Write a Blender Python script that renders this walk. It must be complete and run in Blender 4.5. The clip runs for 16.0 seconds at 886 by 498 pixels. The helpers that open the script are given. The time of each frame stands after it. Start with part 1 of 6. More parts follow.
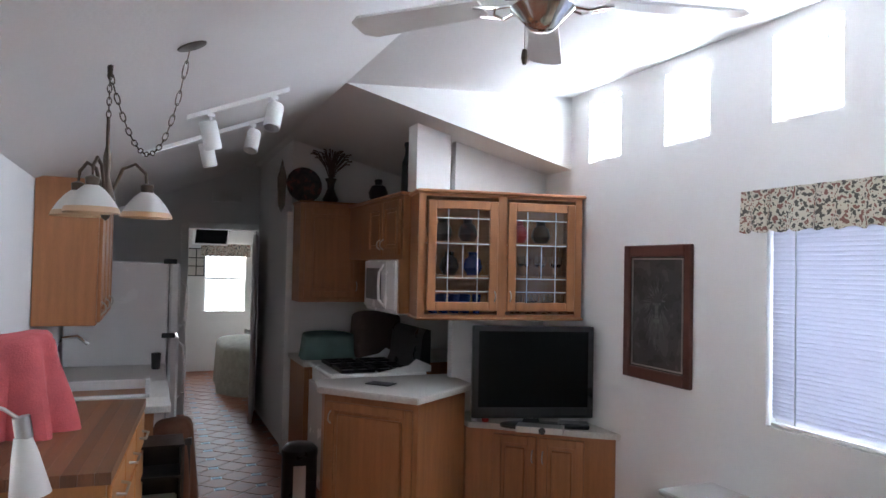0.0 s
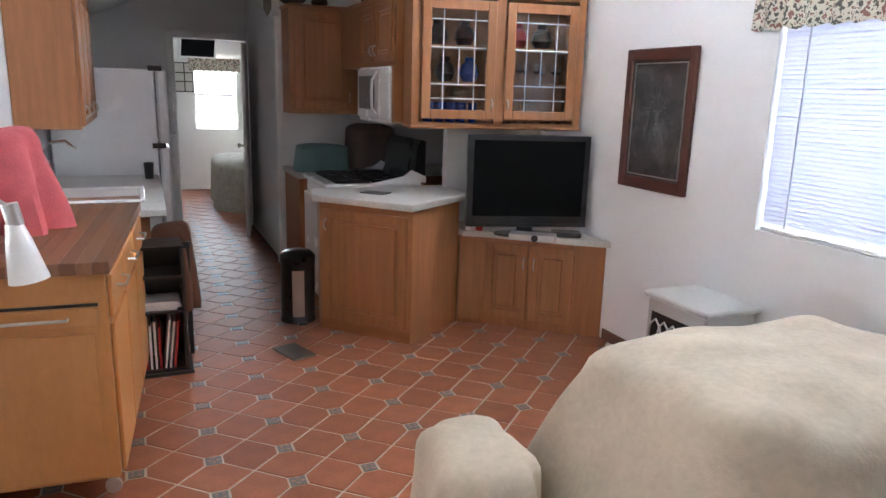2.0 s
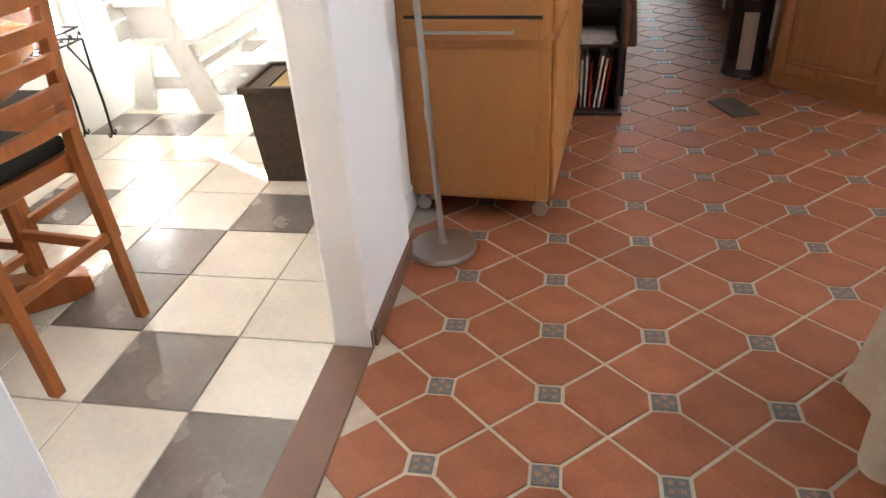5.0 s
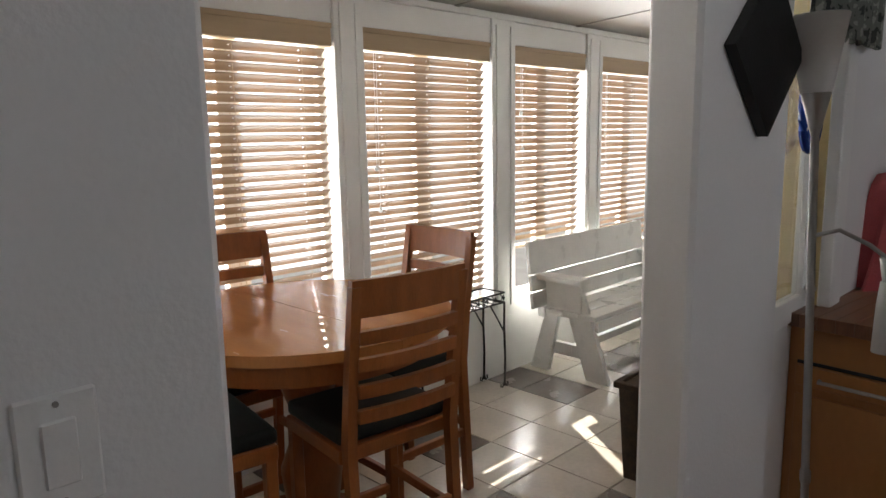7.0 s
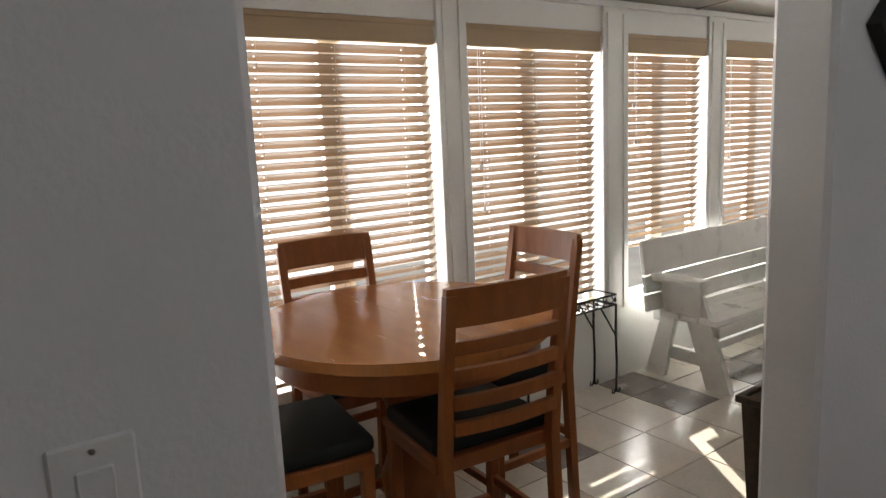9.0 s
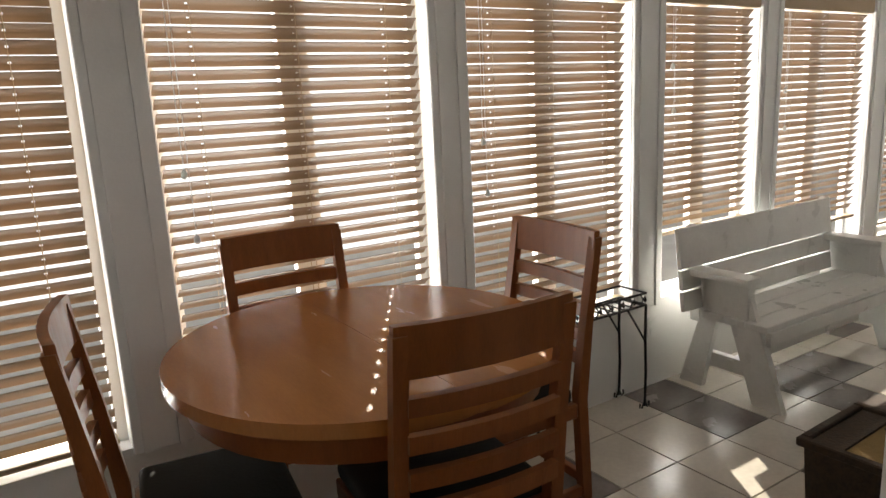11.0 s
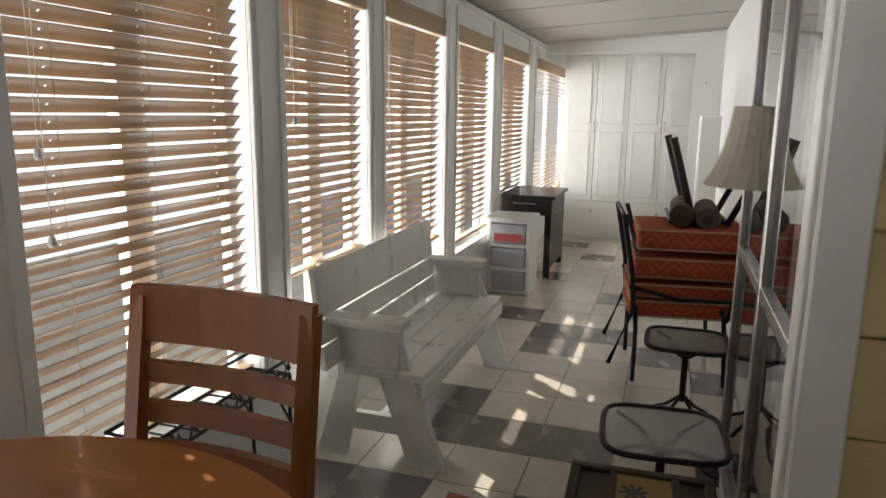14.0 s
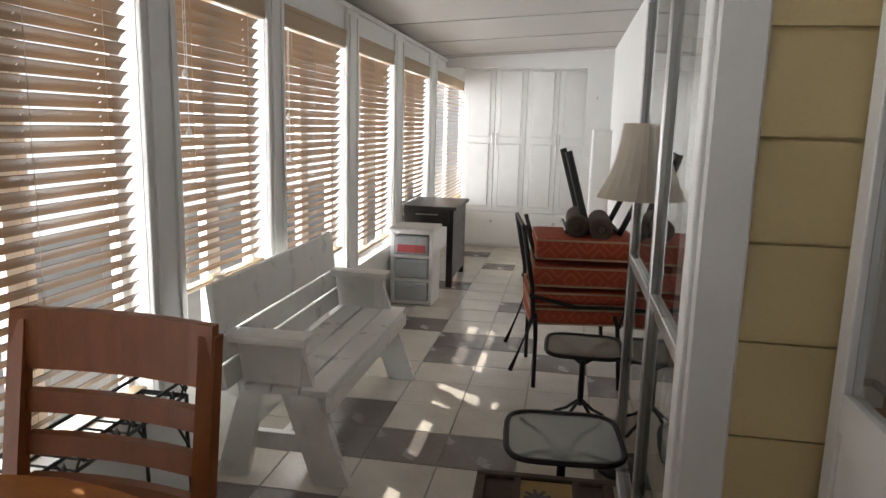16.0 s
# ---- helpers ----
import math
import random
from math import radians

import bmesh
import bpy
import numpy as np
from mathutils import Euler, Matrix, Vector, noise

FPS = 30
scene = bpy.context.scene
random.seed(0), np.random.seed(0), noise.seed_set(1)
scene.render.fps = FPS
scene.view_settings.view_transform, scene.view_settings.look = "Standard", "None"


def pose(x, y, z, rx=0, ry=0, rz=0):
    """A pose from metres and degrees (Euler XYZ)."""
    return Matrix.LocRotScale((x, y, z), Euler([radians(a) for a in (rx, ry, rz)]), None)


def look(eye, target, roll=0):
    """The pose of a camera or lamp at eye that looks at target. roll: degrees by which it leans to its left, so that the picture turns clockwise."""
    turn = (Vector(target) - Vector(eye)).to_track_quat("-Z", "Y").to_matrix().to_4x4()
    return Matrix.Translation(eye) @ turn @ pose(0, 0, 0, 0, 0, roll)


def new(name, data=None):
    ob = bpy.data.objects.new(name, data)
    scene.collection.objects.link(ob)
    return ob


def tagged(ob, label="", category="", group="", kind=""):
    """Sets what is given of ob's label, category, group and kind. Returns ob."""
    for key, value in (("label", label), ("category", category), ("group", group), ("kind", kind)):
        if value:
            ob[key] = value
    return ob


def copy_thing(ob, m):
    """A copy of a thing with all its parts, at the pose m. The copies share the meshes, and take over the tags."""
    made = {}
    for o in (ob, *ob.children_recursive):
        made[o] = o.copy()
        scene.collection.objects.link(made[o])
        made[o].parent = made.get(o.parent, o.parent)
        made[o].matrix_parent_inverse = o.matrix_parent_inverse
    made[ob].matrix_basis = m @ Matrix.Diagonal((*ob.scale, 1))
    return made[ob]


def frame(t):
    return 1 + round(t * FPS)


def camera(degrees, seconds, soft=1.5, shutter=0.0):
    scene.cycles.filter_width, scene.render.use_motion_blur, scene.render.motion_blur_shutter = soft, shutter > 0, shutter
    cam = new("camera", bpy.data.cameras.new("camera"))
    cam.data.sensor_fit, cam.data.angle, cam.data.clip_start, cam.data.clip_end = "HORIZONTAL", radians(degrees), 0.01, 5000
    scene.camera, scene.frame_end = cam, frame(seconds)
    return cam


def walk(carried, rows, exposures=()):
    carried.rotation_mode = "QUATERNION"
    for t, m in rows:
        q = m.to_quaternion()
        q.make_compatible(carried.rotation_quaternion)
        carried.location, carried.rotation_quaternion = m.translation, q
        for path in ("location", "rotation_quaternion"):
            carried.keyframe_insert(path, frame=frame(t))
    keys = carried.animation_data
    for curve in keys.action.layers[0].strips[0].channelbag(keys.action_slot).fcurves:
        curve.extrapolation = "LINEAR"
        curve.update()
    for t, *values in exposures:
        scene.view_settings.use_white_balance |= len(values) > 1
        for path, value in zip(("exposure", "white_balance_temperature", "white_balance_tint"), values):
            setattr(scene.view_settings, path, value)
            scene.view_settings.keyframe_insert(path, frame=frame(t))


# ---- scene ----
cam = camera(65.4, 16.0)
PATH = [
    (0, (0.808, 0.637, 1.719), (1.591, 2.476, 1.772), 1.2),
    (0.5, (0.822, 0.656, 1.696), (1.754, 2.425, 1.642), 1.6),
    (1, (0.81, 0.685, 1.656), (1.779, 2.423, 1.457), 2.2),
    (1.5, (0.834, 0.682, 1.621), (1.738, 2.431, 1.269), 2.2),
    (2, (0.848, 0.672, 1.594), (1.629, 2.46, 1.153), 1.6),
    (2.5, (0.845, 0.666, 1.565), (1.423, 2.496, 1.003), 1.5),
    (3, (0.82, 0.618, 1.508), (1.023, 2.486, 0.822), -1.6),
    (3.2, (0.836, 0.621, 1.487), (0.933, 2.445, 0.674), -2.2),
    (5.3, (0.755, 1.01, 1.361), (0.248, 2.648, 0.332), -4.3),
    (5.5, (0.781, 1.036, 1.377), (0.123, 2.676, 0.442), -4.2),
    (6, (0.854, 1.058, 1.464), (-0.204, 2.598, 0.751), -4.1),
    (6.5, (0.868, 1.046, 1.523), (-0.433, 2.484, 1.034), -3.0),
    (7, (0.884, 1.065, 1.559), (-0.511, 2.461, 1.232), -1.0),
    (7.5, (0.893, 1.063, 1.614), (-0.519, 2.468, 1.434), -0.2),
    (8, (0.894, 1.046, 1.653), (-0.517, 2.46, 1.567), -0.1),
    (8.5, (0.902, 1.062, 1.633), (-0.59, 2.372, 1.394), -0.6),
    (9, (0.845, 1.168, 1.582), (-0.762, 2.309, 1.245), -2.6),
    (9.2, (0.771, 1.22, 1.559), (-0.834, 2.36, 1.208), -0.3),
    (11.3, (0.326, 1.681, 1.569), (-1.32, 2.731, 1.138), -3.1),
    (11.5, (0.223, 1.691, 1.558), (-1.329, 2.877, 1.131), -0.8),
    (12, (0.119, 1.787, 1.534), (-1.387, 3.023, 1.084), -0.1),
    (12.5, (0.01, 1.92, 1.535), (-1.43, 3.27, 1.225), 1.2),
    (13, (-0.129, 2.005, 1.535), (-1.337, 3.571, 1.239), 1.1),
    (13.5, (-0.384, 2.086, 1.513), (-1.187, 3.885, 1.169), 0.6),
    (14, (-0.458, 2.098, 1.502), (-1.069, 3.962, 1.114), 0.7),
    (14.5, (-0.463, 2.088, 1.503), (-0.944, 3.986, 1.097), 1.3),
    (15, (-0.464, 2.096, 1.497), (-0.857, 4.006, 1.052), 1.9),
    (15.5, (-0.46, 2.094, 1.503), (-0.847, 4.01, 1.08), 1.8),
    (16, (-0.461, 2.092, 1.514), (-0.801, 4.031, 1.159), 1.5),
]
EXPO = [(0.0, 3.55, 5900, 10), (1.0, 3.75, 5900, 10), (2.0, 4.25, 6000, 10), (3.0, 4.6, 6300, 10), (5.5, 3.6, 6700, 10), (6.0, 3.1, 6700, 10),
        (6.5, 2.45, 6700, 10), (7.0, 1.65, 6700, 10), (8.0, 1.5, 6700, 10), (9.0, 1.5, 6800, 10), (11.5, 0.9, 7050, 10), (13.0, 0.72, 6950, 10), (16.0, 0.85, 6550, 10)]
walk(cam, [(t, look(eye, target, roll)) for t, eye, target, roll in PATH], EXPO)

# ---- light ----
world = bpy.data.worlds.new("world")
scene.world = world
world.use_nodes = True
_n = world.node_tree.nodes
_sky = _n.new("ShaderNodeTexSky")
_sky.sky_type, _sky.sun_disc = "NISHITA", False
SUN_ELEV, SUN_AZ = radians(27), radians(302)
_sky.sun_elevation, _sky.sun_rotation = SUN_ELEV, SUN_AZ
world.node_tree.links.new(_sky.outputs[0], _n["Background"].inputs[0])
_n["Background"].inputs[1].default_value = 0.05

sun = new("sun", bpy.data.lights.new("sun", "SUN"))
sun.data.energy, sun.data.angle, sun.data.color = 5.0, radians(0.5), (1.0, 0.95, 0.86)
_d = Vector((math.sin(SUN_AZ) * math.cos(SUN_ELEV), math.cos(SUN_AZ) * math.cos(SUN_ELEV), math.sin(SUN_ELEV)))
sun.matrix_world = look(_d * 30, (0, 0, 0))


def window_light(name, at, to, w, h, watts, color=(0.93, 0.96, 1.0)):
    ob = new(name, bpy.data.lights.new(name, "AREA"))
    ob.data.shape, ob.data.size, ob.data.size_y, ob.data.energy, ob.data.color = "RECTANGLE", w, h, watts, color
    ob.matrix_world = look(at, to)
    return ob


window_light("sky_light_sunroom", (-2.35, 6.6, 1.3), (0, 6.6, 1.3), 12.0, 1.9, 300, (0.97, 0.98, 1.0))
window_light("sky_light_window", (3.95, 2.45, 1.46), (0, 2.45, 1.4), 1.7, 1.1, 1.8, (0.84, 0.88, 1.0))
window_light("sky_light_clerestory", (3.745, 2.9, 2.685), (0, 2.9, 2.685), 3.8, 0.45, 20, (0.9, 0.93, 1.0))
window_light("sky_light_bedroom", (1.95, 12.45, 1.5), (1.95, 0, 1.4), 0.8, 1.1, 3.5)

# ---- materials ----


def mat(name, color, rough=0.6, metal=0.0, var=0.12, scale=6.0, bump=0.08, fine=120.0, stretch=(1, 1, 1), color2=None, coat=0.0, rnd=0.0, spec=0.5):
    """A surface with stains at one scale, grain at another and a little relief."""
    m = bpy.data.materials.new(name)
    m.use_nodes = True
    nt = m.node_tree
    nd, ln = nt.nodes, nt.links
    b = nd["Principled BSDF"]
    tc = nd.new("ShaderNodeTexCoord")
    mp = nd.new("ShaderNodeMapping")
    mp.inputs["Scale"].default_value = stretch
    ln.new(tc.outputs["Object"], mp.inputs[0])
    n1, n2 = nd.new("ShaderNodeTexNoise"), nd.new("ShaderNodeTexNoise")
    n1.inputs["Scale"].default_value, n2.inputs["Scale"].default_value = scale, fine
    n1.inputs["Detail"].default_value, n2.inputs["Detail"].default_value = 5, 3
    ln.new(mp.outputs[0], n1.inputs["Vector"])
    ln.new(mp.outputs[0], n2.inputs["Vector"])
    ramp = nd.new("ShaderNodeValToRGB")
    c2 = color2 or tuple(c * (1 - 2.2 * var) for c in color)
    ramp.color_ramp.elements[0].position, ramp.color_ramp.elements[1].position = 0.32, 0.68
    ramp.color_ramp.elements[0].color, ramp.color_ramp.elements[1].color = (*c2, 1), (*color, 1)
    mixf = nd.new("ShaderNodeMath")
    mixf.operation = "MULTIPLY_ADD"
    mixf.inputs[1].default_value = 0.35
    ln.new(n2.outputs[0], mixf.inputs[0])
    sc = nd.new("ShaderNodeMath")
    sc.operation = "MULTIPLY"
    sc.inputs[1].default_value = 0.65
    ln.new(n1.outputs[0], sc.inputs[0])
    ln.new(sc.outputs[0], mixf.inputs[2])
    ln.new(mixf.outputs[0], ramp.inputs[0])
    out = ramp.outputs[0]
    if rnd:
        oi, hs, mr = nd.new("ShaderNodeObjectInfo"), nd.new("ShaderNodeHueSaturation"), nd.new("ShaderNodeMapRange")
        mr.inputs[3].default_value, mr.inputs[4].default_value = 1 - rnd, 1 + rnd
        ln.new(oi.outputs["Random"], mr.inputs[0])
        ln.new(mr.outputs[0], hs.inputs["Value"])
        ln.new(out, hs.inputs["Color"])
        out = hs.outputs[0]
    ln.new(out, b.inputs["Base Color"])
    rr = nd.new("ShaderNodeMapRange")
    rr.inputs[3].default_value, rr.inputs[4].default_value = max(0.03, rough - 0.1), min(1, rough + 0.1)
    ln.new(n1.outputs[0], rr.inputs[0])
    ln.new(rr.outputs[0], b.inputs["Roughness"])
    b.inputs["Metallic"].default_value, b.inputs["Coat Weight"].default_value = metal, coat
    b.inputs["Specular IOR Level"].default_value = spec
    if bump:
        bp = nd.new("ShaderNodeBump")
        bp.inputs["Strength"].default_value, bp.inputs["Distance"].default_value = bump, 0.01
        ln.new(n2.outputs[0], bp.inputs["Height"])
        ln.new(bp.outputs[0], b.inputs["Normal"])
    return m


def glass(name, tint=(0.95, 0.98, 0.97), rough=0.0):
    m = bpy.data.materials.new(name)
    m.use_nodes = True
    b = m.node_tree.nodes["Principled BSDF"]
    b.inputs["Base Color"].default_value = (*tint, 1)
    b.inputs["Transmission Weight"].default_value, b.inputs["Roughness"].default_value, b.inputs["IOR"].default_value = 1.0, rough, 1.45
    return m


def translucent(name, color, amount=0.5, rough=0.5):
    m = mat(name, color, rough, var=0.03, bump=0.03)
    nt = m.node_tree
    b, o = nt.nodes["Principled BSDF"], nt.nodes["Material Output"]
    tr, mx = nt.nodes.new("ShaderNodeBsdfTranslucent"), nt.nodes.new("ShaderNodeMixShader")
    tr.inputs[0].default_value = (*color, 1)
    mx.inputs[0].default_value = amount
    nt.links.new(b.outputs[0], mx.inputs[1])
    nt.links.new(tr.outputs[0], mx.inputs[2])
    nt.links.new(mx.outputs[0], o.inputs[0])
    return m


def two_tone(name, a, b2, c, scale, rough=0.9):
    """A printed cloth of blotches in three colours."""
    m = mat(name, a, rough, bump=0.1)
    nt = m.node_tree
    tc, n, r = nt.nodes.new("ShaderNodeTexCoord"), nt.nodes.new("ShaderNodeTexNoise"), nt.nodes.new("ShaderNodeValToRGB")
    n.inputs["Scale"].default_value, n.inputs["Detail"].default_value = scale, 2.5
    r.color_ramp.interpolation = "CONSTANT"
    e = r.color_ramp.elements
    e[0].position, e[1].position = 0.0, 0.43
    e[0].color, e[1].color = (*b2, 1), (*a, 1)
    k = e.new(0.58)
    k.color = (*c, 1)
    nt.links.new(tc.outputs["Object"], n.inputs["Vector"])
    nt.links.new(n.outputs[0], r.inputs[0])
    nt.links.new(r.outputs[0], nt.nodes["Principled BSDF"].inputs["Base Color"])
    return m


def zigzag(name, a, b2, scale):
    """Red cloth with a pale diamond line pattern."""
    m = mat(name, a, 0.85, bump=0.1)
    nt = m.node_tree
    tc = nt.nodes.new("ShaderNodeTexCoord")
    sep = nt.nodes.new("ShaderNodeSeparateXYZ")
    nt.links.new(tc.outputs["Object"], sep.inputs[0])

    def op(kind, x, y=None):
        q = nt.nodes.new("ShaderNodeMath")
        q.operation = kind
        for k, v in ((0, x), (1, y)):
            if v is None:
                continue
            if isinstance(v, (int, float)):
                q.inputs[k].default_value = v
            else:
                nt.links.new(v, q.inputs[k])
        return q.outputs[0]
    u = op("MULTIPLY", op("ADD", sep.outputs[0], sep.outputs[1]), scale)
    v = op("MULTIPLY", op("ADD", sep.outputs[2], op("MULTIPLY", sep.outputs[1], 0.3)), scale)
    d = op("ADD", op("PINGPONG", u, 1.0), op("PINGPONG", v, 1.0))
    s = op("GREATER_THAN", op("FRACT", op("MULTIPLY", d, 1.5)), 0.72)
    mx = nt.nodes.new("ShaderNodeMix")
    mx.data_type = "RGBA"
    nt.links.new(s, mx.inputs[0])
    mx.inputs[6].default_value, mx.inputs[7].default_value = (*a, 1), (*b2, 1)
    nt.links.new(mx.outputs[2], nt.nodes["Principled BSDF"].inputs["Base Color"])
    return m


M_WALL = mat("wall_paint", (0.80, 0.80, 0.79), 0.75, var=0.02, scale=2, bump=0.12, fine=90)
M_CEIL = mat("ceiling_paint", (0.74, 0.735, 0.72), 0.8, var=0.02, scale=2, bump=0.15, fine=70)
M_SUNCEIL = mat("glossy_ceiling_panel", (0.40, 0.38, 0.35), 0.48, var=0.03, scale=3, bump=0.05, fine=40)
M_WHITE = mat("white_gloss_paint", (0.82, 0.82, 0.80), 0.4, var=0.03, scale=5, bump=0.05)
M_BENCH = mat("white_bench_paint", (0.82, 0.82, 0.79), 0.3, var=0.05, scale=8, bump=0.06, fine=60)
M_OAK = mat("oak_veneer", (0.43, 0.185, 0.075), 0.42, var=0.14, scale=5, bump=0.05, fine=60, stretch=(6, 6, 0.5), rnd=0.05)
M_OAKH = mat("oak_rail", (0.41, 0.175, 0.07), 0.42, var=0.14, scale=5, bump=0.05, fine=60, stretch=(0.8, 0.8, 7), rnd=0.05)
M_MAPLE = mat("cart_maple", (0.52, 0.225, 0.068), 0.4, var=0.1, scale=4, bump=0.04, fine=50, stretch=(1, 1, 0.4))
M_BUTCHER = mat("butcher_block", (0.26, 0.115, 0.055), 0.4, var=0.2, scale=4, bump=0.04, fine=50, stretch=(7, 0.6, 1), rnd=0.28)
M_CHAIR = mat("cherry_stained_wood", (0.29, 0.092, 0.024), 0.38, var=0.15, scale=6, bump=0.05, fine=60, stretch=(4, 4, 0.8), spec=0.3, rnd=0.06)
M_TABLE = mat("varnished_table_wood", (0.52, 0.21, 0.065), 0.24, var=0.09, scale=3, bump=0.03, fine=40, stretch=(1, 5, 1), spec=0.5, coat=0.25)
M_SEAT = mat("black_vinyl", (0.014, 0.016, 0.014), 0.65, var=0.2, scale=9, bump=0.1, spec=0.2)
M_LAMINATE = mat("speckled_laminate", (0.62, 0.60, 0.56), 0.45, var=0.1, scale=60, bump=0.03, fine=300)
M_TERRA = mat("terracotta_tile", (0.345, 0.118, 0.055), 0.5, var=0.16, scale=9, bump=0.05, fine=60, rnd=0.14, spec=0.4)
M_GROUT = mat("pale_grout", (0.54, 0.46, 0.37), 0.85, var=0.15, scale=12, bump=0.1)
M_DOT = mat("slate_blue_inset", (0.16, 0.155, 0.16), 0.4, var=0.2, scale=60, bump=0.05)
M_DOT2 = mat("clay_inset_mark", (0.34, 0.20, 0.14), 0.4, var=0.2, scale=60, bump=0.05)
M_CREAM = mat("cream_tile", (0.62, 0.575, 0.50), 0.22, var=0.08, scale=5, bump=0.03, fine=40, rnd=0.07)
M_DARKT = mat("taupe_tile", (0.19, 0.165, 0.15), 0.25, var=0.16, scale=5, bump=0.03, fine=40, rnd=0.12)
M_SGROUT = mat("taupe_grout", (0.30, 0.27, 0.23), 0.85, var=0.1, scale=12)
M_THRESH = mat("brown_threshold_tile", (0.17, 0.085, 0.055), 0.4, var=0.12, scale=9)
M_SLAT = translucent("tan_wood_slat", (0.245, 0.160, 0.092), 0.12, 0.45)
M_VAL = mat("tan_wood_valance", (0.44, 0.32, 0.19), 0.45, var=0.06, scale=4, stretch=(1, 0.4, 8))
M_VINYL = translucent("white_vinyl_slat", (0.80, 0.82, 0.90), 0.26, 0.5)
M_STEEL = mat("brushed_steel", (0.50, 0.49, 0.47), 0.36, 1.0, var=0.04, scale=20, bump=0)
M_CHROME = mat("chrome", (0.75, 0.75, 0.74), 0.1, 1.0, var=0.02, bump=0)
M_ALU = mat("aluminium_frame", (0.60, 0.61, 0.61), 0.3, 1.0, var=0.05, bump=0.02)
M_BLACK = mat("black_plastic", (0.012, 0.012, 0.013), 0.3, var=0.1, bump=0.02)
M_BLACKM = mat("black_wrought_iron", (0.012, 0.012, 0.012), 0.5, 0.3, var=0.2, bump=0.06)
M_SCREEN = mat("dark_screen_glass", (0.006, 0.0065, 0.007), 0.22, var=0.05, bump=0, spec=0.08)
M_SOFA = mat("beige_suede_cover", (0.53, 0.45, 0.34), 0.95, var=0.11, scale=3.5, bump=0.2, fine=40)
M_PINK = mat("coral_pink_towel", (0.62, 0.13, 0.14), 0.95, var=0.12, scale=9, bump=0.4, fine=160)
M_TEAL = mat("teal_quilted_cloth", (0.13, 0.22, 0.21), 0.95, var=0.12, scale=9, bump=0.3, fine=120)
M_BROWNCLOTH = mat("brown_quilted_cloth", (0.10, 0.07, 0.06), 0.95, var=0.12, scale=9, bump=0.3, fine=120)
M_BRONZE = mat("aged_bronze", (0.10, 0.075, 0.055), 0.4, 0.8, var=0.2, scale=15, bump=0.04)
M_FROST = translucent("frosted_glass_shade", (0.86, 0.85, 0.82), 0.4, 0.4)
M_AMBER = translucent("amber_shade_rim", (0.70, 0.50, 0.32), 0.4, 0.4)
M_LAMPSHADE = translucent("ivory_fabric_shade", (0.80, 0.74, 0.64), 0.5, 0.9)
M_APPL = mat("white_enamel", (0.80, 0.80, 0.79), 0.25, var=0.02, bump=0.02)
M_RED = mat("red_plastic", (0.45, 0.02, 0.015), 0.35)
M_ORANGE = zigzag("red_diamond_cloth", (0.36, 0.055, 0.022), (0.40, 0.10, 0.055), 14.0)
M_PIPING = mat("tan_piping", (0.48, 0.33, 0.22), 0.9)
M_SIDING = mat("yellow_siding", (0.68, 0.55, 0.29), 0.6, var=0.05, scale=3, bump=0.15, fine=80, stretch=(1, 0.3, 2))
M_VALFL = two_tone("floral_valance_cloth", (0.60, 0.56, 0.46), (0.10, 0.095, 0.085), (0.24, 0.12, 0.10), 40)
M_VALGR = two_tone("grey_leaf_cloth", (0.13, 0.14, 0.12), (0.02, 0.025, 0.02), (0.26, 0.27, 0.24), 30)
M_CLEAR = glass("clear_glass")
M_FROSTED = glass("frosted_table_glass", (0.72, 0.80, 0.78), 0.25)
M_BLUE = mat("cobalt_glass", (0.02, 0.06, 0.30), 0.12, bump=0)
M_DESK = mat("espresso_wood", (0.022, 0.018, 0.017), 0.35, var=0.2, scale=5, stretch=(5, 5, 0.7))
M_PAPER = mat("magazine_paper", (0.62, 0.60, 0.56), 0.6, var=0.1, scale=30)
M_HEATER = mat("grey_heater_enamel", (0.56, 0.56, 0.54), 0.35, var=0.04, bump=0.03)
M_MAT = mat("dark_mahogany_frame", (0.11, 0.035, 0.025), 0.35, var=0.15, scale=8)
M_ART = two_tone("charcoal_drawing", (0.05, 0.047, 0.045), (0.03, 0.028, 0.027), (0.085, 0.08, 0.075), 9, 0.5)
M_GREYART = mat("grey_chalk", (0.20, 0.195, 0.185), 0.8, var=0.25, scale=25)
M_WICKER = mat("brown_wicker", (0.075, 0.045, 0.025), 0.7, var=0.3, scale=30, bump=0.3, fine=90)
M_TAPESTRY = mat("tan_woven_panel", (0.36, 0.24, 0.10), 0.9, var=0.12, scale=14, bump=0.2)
M_GROUND = mat("pale_gravel_ground", (0.42, 0.39, 0.34), 0.95, var=0.12, scale=2, bump=0.2)
M_BED = mat("sage_bedspread", (0.36, 0.34, 0.27), 0.95, var=0.15, scale=14, bump=0.3, fine=60)
M_PLATE = two_tone("painted_plate_glaze", (0.05, 0.03, 0.028), (0.02, 0.015, 0.015), (0.16, 0.05, 0.04), 18, 0.3)
M_DRY = mat("dried_grass", (0.14, 0.085, 0.065), 0.95, var=0.25, scale=20)
M_CLEARPL = translucent("milky_drawer_plastic", (0.62, 0.66, 0.68), 0.35, 0.25)
M_BASEB = mat("brown_baseboard", (0.15, 0.075, 0.05), 0.5, var=0.1)

# ---- mesh building ----


